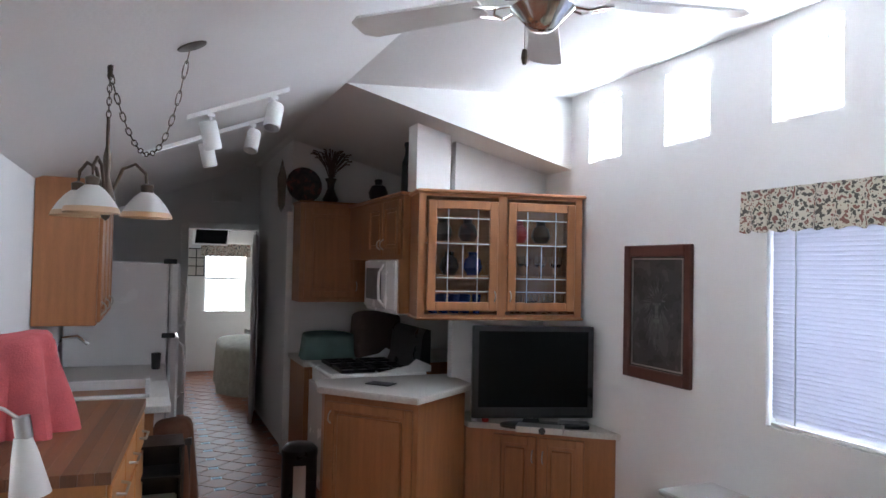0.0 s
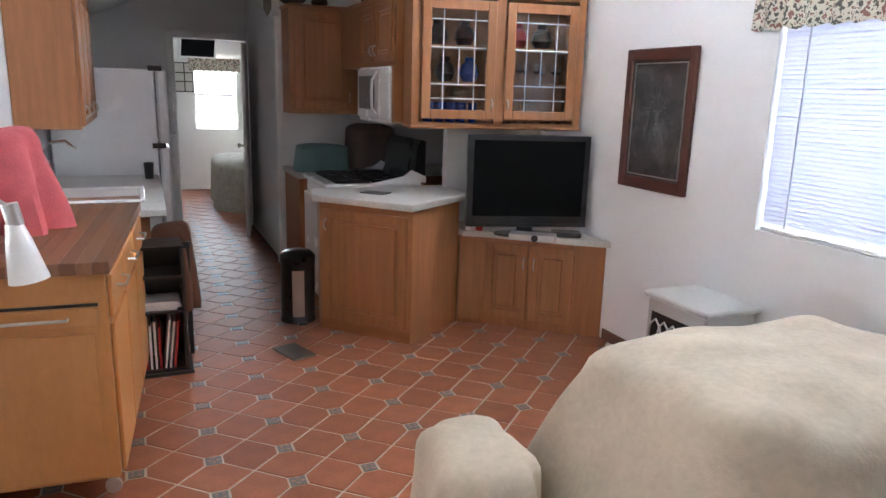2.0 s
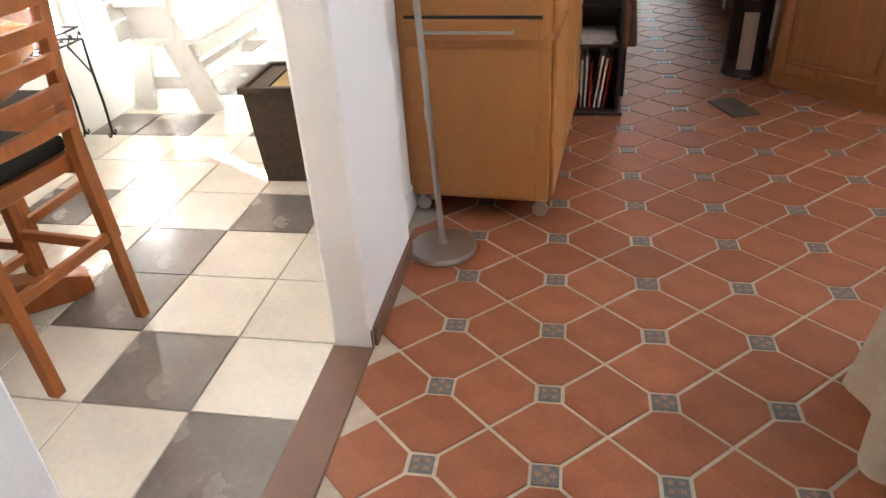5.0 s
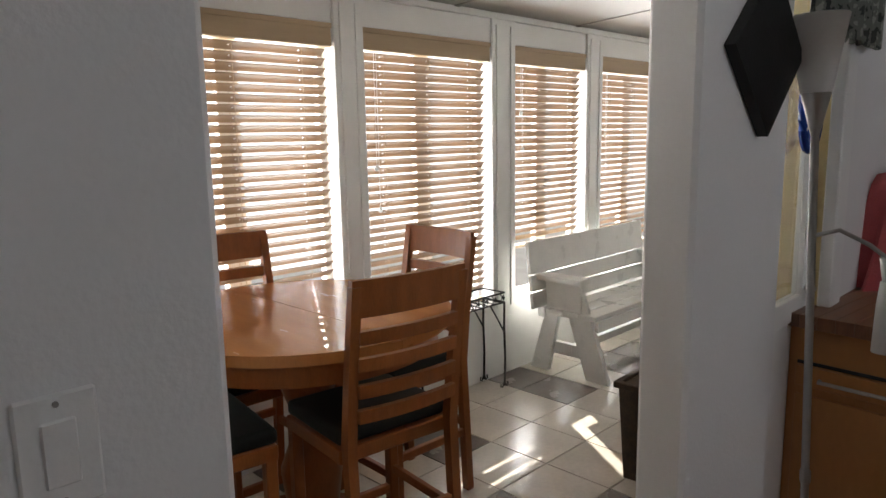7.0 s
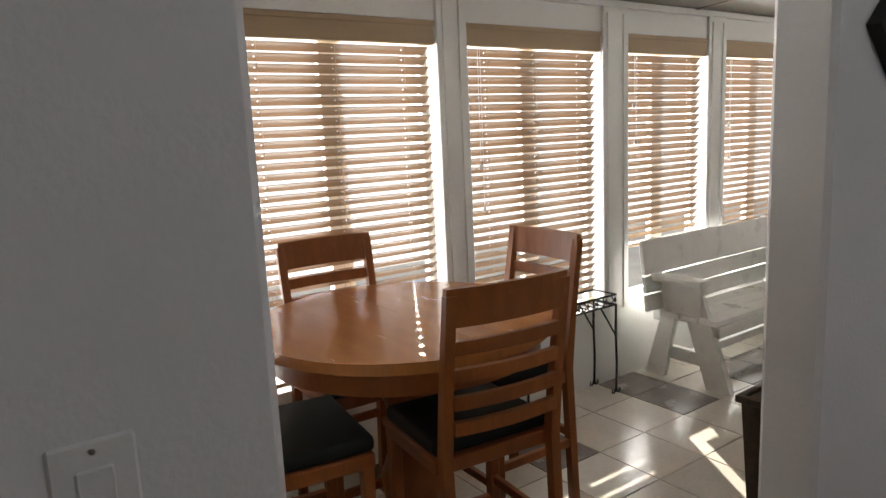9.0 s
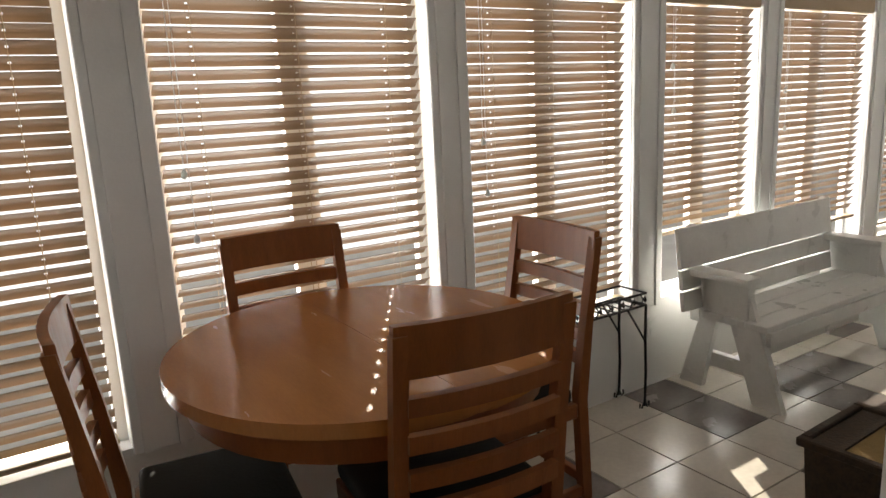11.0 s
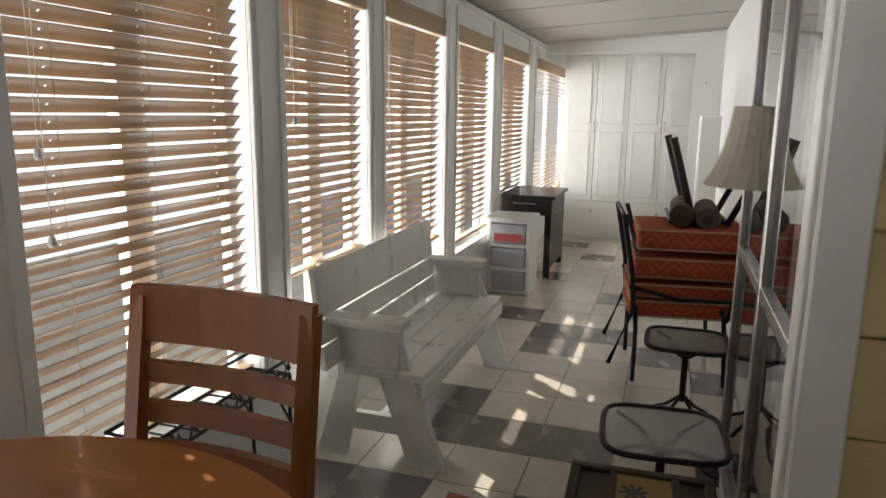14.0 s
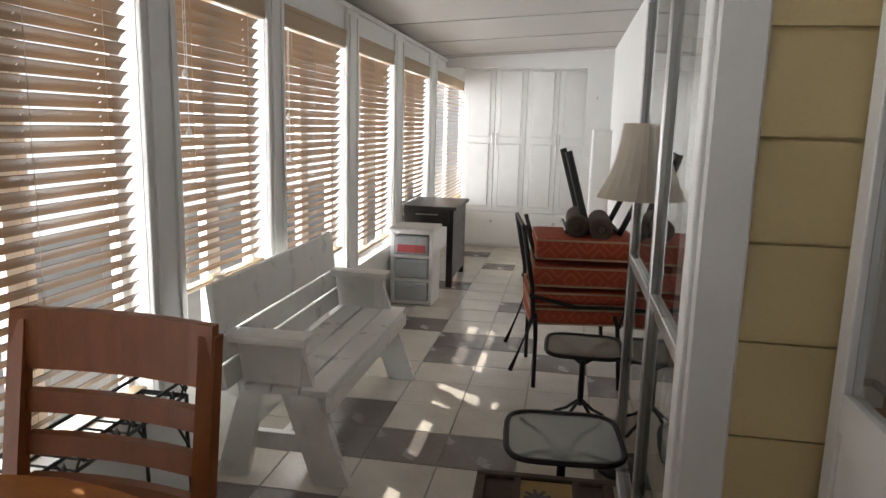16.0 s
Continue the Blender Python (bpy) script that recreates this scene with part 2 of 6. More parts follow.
class Build:
    """Collects boxes, rods and turned shapes into one mesh."""

    def __init__(self):
        self.bm = bmesh.new()

    def box(self, x0, x1, y0, y1, z0, z1, bevel=0.0, m=None, seg=1):
        r = bmesh.ops.create_cube(self.bm, size=1.0)
        vs = r["verts"]
        for v in vs:
            v.co = Vector(((x0 + x1) / 2 + v.co.x * (x1 - x0), (y0 + y1) / 2 + v.co.y * (y1 - y0), (z0 + z1) / 2 + v.co.z * (z1 - z0)))
        if bevel:
            es = list({e for v in vs for e in v.link_edges})
            r2 = bmesh.ops.bevel(self.bm, geom=es, offset=bevel, segments=seg, profile=0.6, affect="EDGES")
            vs = list({v for f in r2["faces"] for v in f.verts} | {v for v in vs if v.is_valid})
        if m is not None:
            for v in vs:
                v.co = m @ v.co
        return self

    def prism(self, poly, axis, a, b):
        """A polygon of (u, v) pushed along an axis from a to b; the other two axes in x, y, z order."""
        def p(u, v, w):
            c = [u, v]
            c.insert(axis, w)
            return Vector(c)
        lo = [self.bm.verts.new(p(u, v, a)) for u, v in poly]
        hi = [self.bm.verts.new(p(u, v, b)) for u, v in poly]
        n = len(poly)
        self.bm.faces.new(lo)
        self.bm.faces.new(hi[::-1])
        for i in range(n):
            self.bm.faces.new((lo[i], hi[i], hi[(i + 1) % n], lo[(i + 1) % n]))
        return self

    def rod(self, pts, r, n=8, r1=None):
        """A round bar through points, tapering from r to r1."""
        pts = [Vector(p) for p in pts]
        rings = []
        up = Vector((0, 0, 1))
        for i, p in enumerate(pts):
            d = (pts[min(i + 1, len(pts) - 1)] - pts[max(i - 1, 0)]).normalized()
            ref = up if abs(d.z) < 0.95 else Vector((1, 0, 0))
            a = d.cross(ref).normalized()
            b = d.cross(a)
            rad = r if r1 is None else r + (r1 - r) * i / (len(pts) - 1)
            rings.append([self.bm.verts.new(p + a * rad * math.cos(2 * math.pi * k / n) + b * rad * math.sin(2 * math.pi * k / n)) for k in range(n)])
        for q, s in zip(rings, rings[1:]):
            for k in range(n):
                self.bm.faces.new((q[k], q[(k + 1) % n], s[(k + 1) % n], s[k]))
        self.bm.faces.new(rings[0][::-1])
        self.bm.faces.new(rings[-1])
        return self

    def lathe(self, prof, at=(0, 0, 0), n=24, sx=1.0, sy=1.0, m=None):
        """Turns (radius, z) pairs round the z axis."""
        o = Vector(at)
        rings = []
        for r, z in prof:
            ring = []
            for k in range(n):
                a = 2 * math.pi * k / n
                c = Vector((r * sx * math.cos(a), r * sy * math.sin(a), z))
                ring.append(self.bm.verts.new((m @ c if m is not None else c) + o))
            rings.append(ring)
        for q, s in zip(rings, rings[1:]):
            for k in range(n):
                self.bm.faces.new((q[k], q[(k + 1) % n], s[(k + 1) % n], s[k]))
        if prof[0][0] > 1e-4:
            self.bm.faces.new(rings[0][::-1])
        if prof[-1][0] > 1e-4:
            self.bm.faces.new(rings[-1])
        return self

    def done(self, name, material, parent=None, smooth=False, **tags):
        bmesh.ops.remove_doubles(self.bm, verts=self.bm.verts, dist=1e-5)
        bmesh.ops.recalc_face_normals(self.bm, faces=self.bm.faces)
        me = bpy.data.meshes.new(name)
        self.bm.to_mesh(me)
        self.bm.free()
        me.materials.append(material)
        if smooth:
            me.shade_smooth()
            me.set_sharp_from_angle(angle=radians(40))
        ob = new(name, me)
        if parent:
            ob.parent = parent
        return tagged(ob, **tags)


def empty(name, m, label, category, group=""):
    ob = new(name)
    ob.empty_display_size = 0.1
    ob.matrix_basis = m
    return tagged(ob, label=label, category=category, group=group)


def slab(name, material, x0, x1, y0, y1, z0, z1, parent=None, bevel=0.0, **tags):
    return Build().box(x0, x1, y0, y1, z0, z1, bevel).done(name, material, parent, **tags)


# ---- structure: main room, hall, sunroom ----
XE, XW, XS = 3.63, 0.19, 0.06            # east wall face, dividing wall faces
XO = -1.925                              # sunroom window wall
RX, RZ = 1.93, 2.88                      # ridge
YD, YN = 4.9, 7.0                        # ceiling step, kitchen end wall
ST = dict(kind="structure")
M_GLOW = bpy.data.materials.new("bright_hazy_sky")
M_GLOW.use_nodes = True
M_GLOW.node_tree.nodes["Principled BSDF"].inputs["Base Color"].default_value = (0, 0, 0, 1)
M_GLOW.node_tree.nodes["Principled BSDF"].inputs["Emission Color"].default_value = (0.96, 0.98, 1.0, 1)
M_GLOW.node_tree.nodes["Principled BSDF"].inputs["Emission Strength"].default_value = 0.75
M_GLOW_E = M_GLOW.copy()
M_GLOW_E.name = "bright_hazy_sky_east"
M_GLOW_E.node_tree.nodes["Principled BSDF"].inputs["Emission Strength"].default_value = 0.30
slab("backdrop_east", M_GLOW_E, 8.0, 8.1, -14, 22, -0.4, 7, **ST)
slab("backdrop_west", M_GLOW, -8.1, -8.0, -14, 26, -0.4, 3.6, **ST)
slab("backdrop_north", M_GLOW_E, -4, 8, 20.0, 20.1, -0.4, 5, **ST)
slab("ground", M_GROUND, -400, 400, -400, 400, -0.45, -0.40, **ST)
slab("floor", M_GROUT, XS + 0.002, XE + 0.2, -1.7, 12.6, -0.2, -0.004, **ST)
slab("floor_sunroom", M_SGROUT, XO - 0.2, XS, -0.3, 12.6, -0.2, -0.004, **ST)

w = Build()                                # east wall with window and clerestory openings
WY0, WY1, WZ0, WZ1 = 1.72, 3.16, 0.97, 1.98
CL = [(4.33, 4.68), (3.55, 3.91), (2.75, 3.13), (1.95, 2.33), (1.15, 1.53)]
w.box(XE, XE + 0.12, -1.7, WY0, -0.2, 2.47).box(XE, XE + 0.12, WY1, 12.6, -0.2, 2.47)
w.box(XE, XE + 0.12, WY0, WY1, -0.2, WZ0).box(XE, XE + 0.12, WY0, WY1, WZ1, 2.47)
edge = 12.6
for a, b in CL:
    w.box(XE, XE + 0.12, b, edge, 2.47, 2.9)
    edge = a
w.box(XE, XE + 0.12, -1.7, edge, 2.47, 2.9).box(XE, XE + 0.12, -1.7, 12.6, 2.9, 3.25)
w.done("wall_east", M_WALL, **ST)

w = Build()                                # dividing wall with the doorway to the sunroom
w.box(XS, XW, -1.7, 1.42, -0.2, 2.6, 0.012).box(XS, XW, 2.565, 3.13, -0.2, 2.6, 0.012).box(XS, XW, 1.405, 2.58, 2.075, 2.6)
w.box(XS, XW, 3.12, 3.68, 2.05, 2.6).box(XS, XW, 3.665, 12.6, -0.2, 2.6)
w.done("wall_west", M_WALL, **ST)
slab("wall_south", M_WALL, XS, XE + 0.12, -1.85, -1.7, -0.2, 3.25, **ST)
w = Build()                                # hall, kitchen end and bedroom
w.box(2.0, XE, YN, YN + 0.1, -0.2, 3.2).box(2.0, 2.1, YN + 0.1, 9.0, -0.2, 3.2)
w.box(XW, 1.22, 9.0, 9.1, -0.2, 3.2).box(1.98, 2.1, 9.0, 9.1, -0.2, 3.2).box(1.22, 1.98, 9.0, 9.1, 2.10, 3.2).box(2.1, XE, 9.0, 9.1, -0.2, 3.2)
w.done("wall_north", M_WALL, **ST)
w = Build()
w.box(XW, 1.62, 12.2, 12.3, -0.2, 3.2).box(2.25, XE, 12.2, 12.3, -0.2, 3.2).box(1.62, 2.25, 12.2, 12.3, -0.2, 0.95).box(1.62, 2.25, 12.2, 12.3, 2.0, 3.2)
w.done("wall_bedroom", M_WALL, **ST)

w = Build()                                # vaulted ceiling: west slope, raised east bay, low kitchen slope
T = 0.08
w.prism([(XS, 2.13), (RX, RZ), (RX, RZ + T), (XS, 2.13 + T)], 1, -1.7, 12.6)
w.prism([(RX, RZ), (XE + 0.12, 2.99), (XE + 0.12, 2.99 + T), (RX, RZ + T)], 1, -1.7, YD)
w.prism([(RX, RZ), (XE + 0.12, 2.42), (XE + 0.12, 2.42 + T), (RX, RZ + T)], 1, YD, 12.6)
w.prism([(RX + 0.02, RZ + 0.01), (XE + 0.1, 2.43), (XE + 0.1, 3.05), (RX + 0.02, RZ + 0.03)], 1, YD + 0.002, YD + 0.06)
w.done("ceiling", M_CEIL, **ST)

w = Build()                                # sunroom shell
WINS = [(0.2, 0.9), (0.94, 1.90), (2.10, 3.14), (3.32, 4.30), (4.52, 5.32), (5.52, 6.54), (6.79, 7.82), (8.12, 9.30), (9.67, 12.3)]
ZS, ZT = 0.48, 2.10
w.box(XO - 0.14, XO, -0.3, 12.6, -0.2, ZS).box(XO - 0.14, XO, -0.3, 12.6, ZT, 2.5)
edge = -0.3
for a, b in WINS:
    w.box(XO - 0.14, XO, edge, a, ZS, ZT)
    edge = b
w.box(XO - 0.14, XO, edge, 12.6, ZS, ZT)
w.done("wall_sunroom_west", M_WHITE, **ST)
slab("wall_sunroom_south", M_WALL, XO - 0.14, XS, -0.3, -0.2, -0.2, 2.5, **ST)
w = Build()
w.box(-0.29, XS, 10.3, 10.4, -0.2, 2.6).box(XO, -0.29, 10.3, 10.4, 2.18, 2.6).box(XO, XS, 12.5, 12.6, -0.2, 2.6)
w.done("wall_sunroom_north", M_WALL, **ST)
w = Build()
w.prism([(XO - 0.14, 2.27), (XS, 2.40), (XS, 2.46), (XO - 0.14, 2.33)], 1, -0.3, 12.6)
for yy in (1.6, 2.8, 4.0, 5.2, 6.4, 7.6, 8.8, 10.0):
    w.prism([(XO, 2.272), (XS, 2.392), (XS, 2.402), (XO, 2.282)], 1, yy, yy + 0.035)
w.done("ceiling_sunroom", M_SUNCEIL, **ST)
w = Build()
for a, b in [(1.90, 2.10), (3.14, 3.32), (4.30, 4.52), (5.32, 5.52), (6.54, 6.79), (7.82, 8.12), (9.30, 9.67)]:
    w.box(XO, XO + 0.022, a, b, ZS - 0.02, ZT + 0.14, 0.004).box(XO + 0.022, XO + 0.032, a + 0.03, a + 0.055, ZS - 0.02, ZT + 0.1).box(XO + 0.022, XO + 0.032, b - 0.055, b - 0.03, ZS - 0.02, ZT + 0.1)
w.done("trim_mullions", M_WHITE, **ST)
slab("trim_crown", M_WHITE, XO, XO + 0.03, -0.2, 10.3, 2.235, 2.265, **ST)
slab("threshold", M_THRESH, XS - 0.001, XW, 1.425, 2.56, -0.01, 0.006, bevel=0.003, **ST)
w = Build()
w.box(XW, XW + 0.012, 2.57, 3.12, 0, 0.075, 0.003).box(XW, XW + 0.012, -1.68, 1.41, 0, 0.075, 0.003).box(XE - 0.012, XE, -1.68, 4.3, 0, 0.075, 0.003)
w.box(XW + 0.002, XS + 0.128, 2.556, 2.564, 0, 0.07)
w.done("baseboard", M_BASEB, **ST)

# sided return wall beyond the side opening, and the sliding door in line with its corner
SX, SY = -0.085, 3.60
side = slab("wall_siding", M_SIDING, SX, XW - 0.02, SY, 3.663, -0.2, 2.4, **ST)
lap = Build().prism([(SY - 0.002, 0.0), (SY - 0.022, 0.0), (SY - 0.024, 0.012), (SY - 0.012, 0.204), (SY - 0.002, 0.204)], 0, SX, XW - 0.022)
first = lap.done("siding_board", M_SIDING, side)
for k in range(1, 11):
    o = new("siding_board", first.data)
    o.parent, o.location = side, (0, 0, 0.024 + 0.212 * k)
first.location = (0, 0, 0.024)
slab("trim_corner", M_WHITE, XW - 0.022, XW + 0.02, SY - 0.03, 3.68, -0.004, 2.06, bevel=0.004, **ST)
slab("trim_door_casing", M_WHITE, SX - 0.10, SX - 0.001, SY - 0.03, 3.66, -0.004, 2.35, bevel=0.006, **ST)
slab("trim_door_stop", M_WHITE, SX - 0.112, SX - 0.085, SY - 0.018, 3.655, -0.004, 2.2, bevel=0.004, **ST)
door = empty("sliding_door", pose(SX - 0.07, -0.10, 0), "aluminium framed sliding glass door with dark reflecting panes", "door")
f = Build()
for yy in (3.75, 4.52, 5.28):
    f.box(-0.012, 0.03, yy, yy + 0.05, 0.02, 2.08, 0.004)
f.box(-0.012, 0.03, 3.75, 5.33, 2.03, 2.09, 0.004).box(-0.02, 0.035, 3.75, 5.33, 0.0, 0.045, 0.004).box(-0.01, 0.028, 3.80, 5.28, 0.93, 0.975, 0.003)
f.done("frame", M_ALU, door, label="aluminium door frame")
for a, b in ((3.80, 4.52), (4.57, 5.28)):
    p = slab("pane", M_CLEAR, 0.008, 0.014, a, b, 0.045, 2.03, door)
    p.visible_shadow = False
# added dark sheet standing in for the dim interior behind the second pane
slab("trim_door_backing", mat("dim_interior_shade", (0.05, 0.05, 0.05), 0.7), SX - 0.03, SX - 0.015, 4.30, 5.20, 0.0, 2.06, **ST)
side_door = empty("glass_door", pose(0.12, 3.135, 0.01), "narrow white glazed door with a solid lower panel", "door")
f = Build().box(-0.02, 0.02, 0.0, 0.06, 0, 2.03, 0.003).box(-0.02, 0.02, 0.37, 0.425, 0, 2.03, 0.003).box(-0.02, 0.02, 0.06, 0.37, 0, 0.12, 0.003)
f.box(-0.02, 0.02, 0.06, 0.37, 0.92, 1.0, 0.003).box(-0.02, 0.02, 0.06, 0.37, 1.97, 2.03, 0.003)
f.done("frame", M_WHITE, side_door)
slab("lower_panel", M_WHITE, -0.011, 0.011, 0.06, 0.37, 0.12, 0.92, side_door)
slab("pane", M_CLEAR, -0.003, 0.003, 0.06, 0.37, 1.0, 1.97, side_door).visible_shadow = False
Build().rod([(0.02, 0.395, 1.02), (0.05, 0.395, 1.02), (0.05, 0.33, 1.02)], 0.008, 8).done("handle", M_STEEL, side_door, True)
slab("wall_siding_north", M_WALL, 0.0, XS, 5.33, 10.3, -0.2, 2.42, **ST)
slab("wall_siding_head", M_WALL, SX, XS - 0.003, 3.665, 5.33, 2.1, 2.42, **ST)


# windows: frames, panes and blinds
def frame_x(name, x0, x1, y0, y1, z0, z1, t=0.04, mid=0.0):
    fr = Build().box(x0, x1, y0, y0 + t, z0, z1).box(x0, x1, y1 - t, y1, z0, z1).box(x0, x1, y0 + t, y1 - t, z0, z0 + t).box(x0, x1, y0 + t, y1 - t, z1 - t, z1)
    if mid:
        fr.box(x0, x1, (y0 + y1) / 2 - mid / 2, (y0 + y1) / 2 + mid / 2, z0 + t, z1 - t)
    return fr.done(name, M_WHITE, **ST)


for k, (a, b) in enumerate(CL):
    frame_x("window_%d" % (k + 2), XE + 0.06, XE + 0.1, a, b, 2.47, 2.9, 0.025)
    slab("window_stop", M_WHITE, XE + 0.062, XE + 0.098, a + 0.12, a + 0.135, 2.49, 2.88, **ST)
frame_x("window_1", XE + 0.07, XE + 0.11, WY0, WY1, WZ0, WZ1, 0.04, 0.04)
Build().box(1.62, 1.65, 12.24, 12.28, 0.95, 2.0).box(2.22, 2.25, 12.24, 12.28, 0.95, 2.0).box(1.65, 2.22, 12.24, 12.28, 1.45, 1.48).done("window_bedroom", M_WHITE, **ST)
for k, (a, b) in enumerate(WINS):
    frame_x("window_%d" % (k + 10), XO - 0.12, XO - 0.08, a, b, ZS, ZT, 0.035, 0.11)


def slat_mesh(width, depth, material, name, holes=()):
    """One gently bowed slat, lying along y, with cord holes."""
    bm = bmesh.new()
    us = (-depth / 2, -0.0045, 0.0045, depth / 2)
    ys = sorted([-width / 2, width / 2] + [h + d for h in holes for d in (-0.0045, 0.0045)])
    grid = [[[bm.verts.new((u, y, 0.003 * (1 - (2 * u / depth) ** 2) - dz)) for dz in (0.0, 0.0022)] for y in ys] for u in us]
    solid = {(i, j) for i in range(3) for j in range(len(ys) - 1) if not (i == 1 and j % 2)}
    for i, j in solid:
        c = [grid[i][j], grid[i + 1][j], grid[i + 1][j + 1], grid[i][j + 1]]
        bm.faces.new([q[0] for q in c])
        bm.faces.new([q[1] for q in c][::-1])
        for k, near_cell in enumerate(((i, j - 1), (i + 1, j), (i, j + 1), (i - 1, j))):
            if near_cell not in solid:
                p, q = c[k], c[(k + 1) % 4]
                bm.faces.new((p[0], p[1], q[1], q[0]))
    bmesh.ops.recalc_face_normals(bm, faces=bm.faces)
    me = bpy.data.meshes.new(name)
    bm.to_mesh(me)
    bm.free()
    me.materials.append(material)
    return me


def blind(a, b, x, z0, z1, label, tilt, pitch=0.045, depth=0.05, group=""):
    """A wooden slatted blind with valance, ladder tapes, pull cords and a bottom rail."""
    c, wd = (a + b) / 2, b - a - 0.025
    th = empty("slatted_blind", pose(x, c, 0), label, "window blind", group)
    vb = Build().box(-0.02, 0.045, -wd / 2 - 0.025, wd / 2 + 0.025, z1 - 0.005, z1 + 0.105, 0.006)
    vb.box(0.045, 0.05, -wd / 2 - 0.025, wd / 2 + 0.025, z1 + 0.08, z1 + 0.105, 0.002)
    vb.done("valance", M_VAL, th, label="tan wooden valance")
    cords = (-wd * 0.36, 0.0, wd * 0.36) if wd > 0.9 else (-wd * 0.33, wd * 0.33)
    me = slat_mesh(wd, depth, M_SLAT, "slat", cords)
    n = int((z1 - z0 - 0.05) / pitch)
    for k in range(n):
        o = new("slat", me)
        o.parent = th
        o.matrix_basis = pose(random.uniform(-0.001, 0.001), 0, z1 - 0.03 - pitch * k, random.uniform(-0.12, 0.12), tilt + random.uniform(-1.5, 1.5), 0)
    slab("bottom_rail", M_VAL, -0.028, 0.028, -wd / 2, wd / 2, z0 + 0.005, z0 + 0.024, th, 0.004)
    cd = Build()
    for yy in cords:
        cd.rod([(0.026, yy, z1), (0.026, yy, z0 + 0.01)], 0.0012, 4).rod([(-0.026, yy, z1), (-0.026, yy, z0 + 0.01)], 0.0012, 4)
    cd.done("ladder_cord", M_VAL, th, kind="stuff")
    pc = Build()
    for dy, zz in ((0.06, z0 + 0.86), (0.075, z0 + 0.64)):
        yy = -wd / 2 + dy
        pc.rod([(0.034, yy, z1), (0.034, yy, zz + 0.02)], 0.0013, 4)
        pc.lathe([(0.003, 0.03), (0.010, 0.018), (0.012, 0.004), (0.006, -0.004), (0.0, -0.005)], (0.034, yy, zz), 8)
    pc.done("pull_cord", M_WHITE, th, label="white pull cord with turned tassel")
    return th


for k, (a, b) in enumerate(WINS):
    lift = {3: 0.02, 4: 0.31, 5: 0.16, 6: 0.05}.get(k, 0.0)
    blind(a + 0.002, b - 0.022, XO - 0.03, ZS + 0.02 + lift, 1.99, "tan wooden slatted blind, tilted nearly shut, in the sunroom window", {1: -50, 2: -41, 8: -4}.get(k, -46), group="sunroom blinds")

bl = empty("window_blind", pose(XE + 0.03, (WY0 + WY1) / 2, 0), "white vinyl mini blind, shut, glowing with daylight", "window blind")
me = slat_mesh(WY1 - WY0 - 0.03, 0.027, M_VINYL, "slat")
for k in range(int((WZ1 - WZ0 - 0.05) / 0.0215)):
    o = new("slat", me)
    o.parent, o.matrix_basis = bl, pose(0, 0, WZ1 - 0.03 - 0.0215 * k, random.uniform(-0.1, 0.1), 72, 0)
slab("head_rail", M_WHITE, -0.014, 0.014, WY0 - 2.44 + 0.015, WY1 - 2.44 - 0.015, WZ1 - 0.025, WZ1 - 0.002, bl, 0.002)
slab("bottom_rail", M_WHITE, -0.013, 0.013, WY0 - 2.44 + 0.015, WY1 - 2.44 - 0.015, WZ0 + 0.004, WZ0 + 0.022, bl, 0.003)
Build().rod([(-0.02, 0.56, WZ1 - 0.03), (-0.02, 0.56, WZ0 + 0.03)], 0.004, 6).done("wand", M_CLEARPL, bl)


def wavy_cloth(b, y0, y1, x, z0, z1, amp, waves, into=-1):
    """A gathered strip of cloth hanging from z1 to z0 along y."""
    n = int(waves * 8)
    for s in (0.0, 0.006):
        rows = []
        for j in range(4):
            z = z1 + (z0 - z1) * j / 3
            rows.append([b.bm.verts.new((x + into * (s + amp * (0.4 + 0.6 * j / 3) * (1 + math.sin(i * 2 * math.pi / 8 + 0.7 * math.sin(i * 0.31)))), y0 + (y1 - y0) * i / n,
                                         z + (0.008 * math.sin(i * 0.9) if j == 3 else 0))) for i in range(n + 1)])
        for q, r in zip(rows, rows[1:]):
            for i in range(n):
                b.bm.faces.new((q[i], q[i + 1], r[i + 1], r[i]))
    return b


wavy_cloth(Build(), WY0 - 0.12, 3.31, XE - 0.002, 1.93, 2.14, 0.02, 14).done("window_valance", M_VALFL, None, True, label="floral printed fabric valance above the living room window", category="valance")
wavy_cloth(Build(), 3.14, 3.82, XW + 0.055, 1.82, 2.02, 0.012, 9).done("door_valance", M_VALGR, None, True, label="dark grey leaf-patterned ruffled valance over the glass door", category="valance")
bv = wavy_cloth(Build(), 0, 0.76, 0, 1.82, 2.02, 0.01, 8, 1).done("bedroom_valance", M_VALFL, None, True, label="floral fabric valance over the bedroom window", category="valance")
bv.matrix_basis = pose(1.56, 12.16, 0, 0, 0, -90)

# ---- sunroom things ----


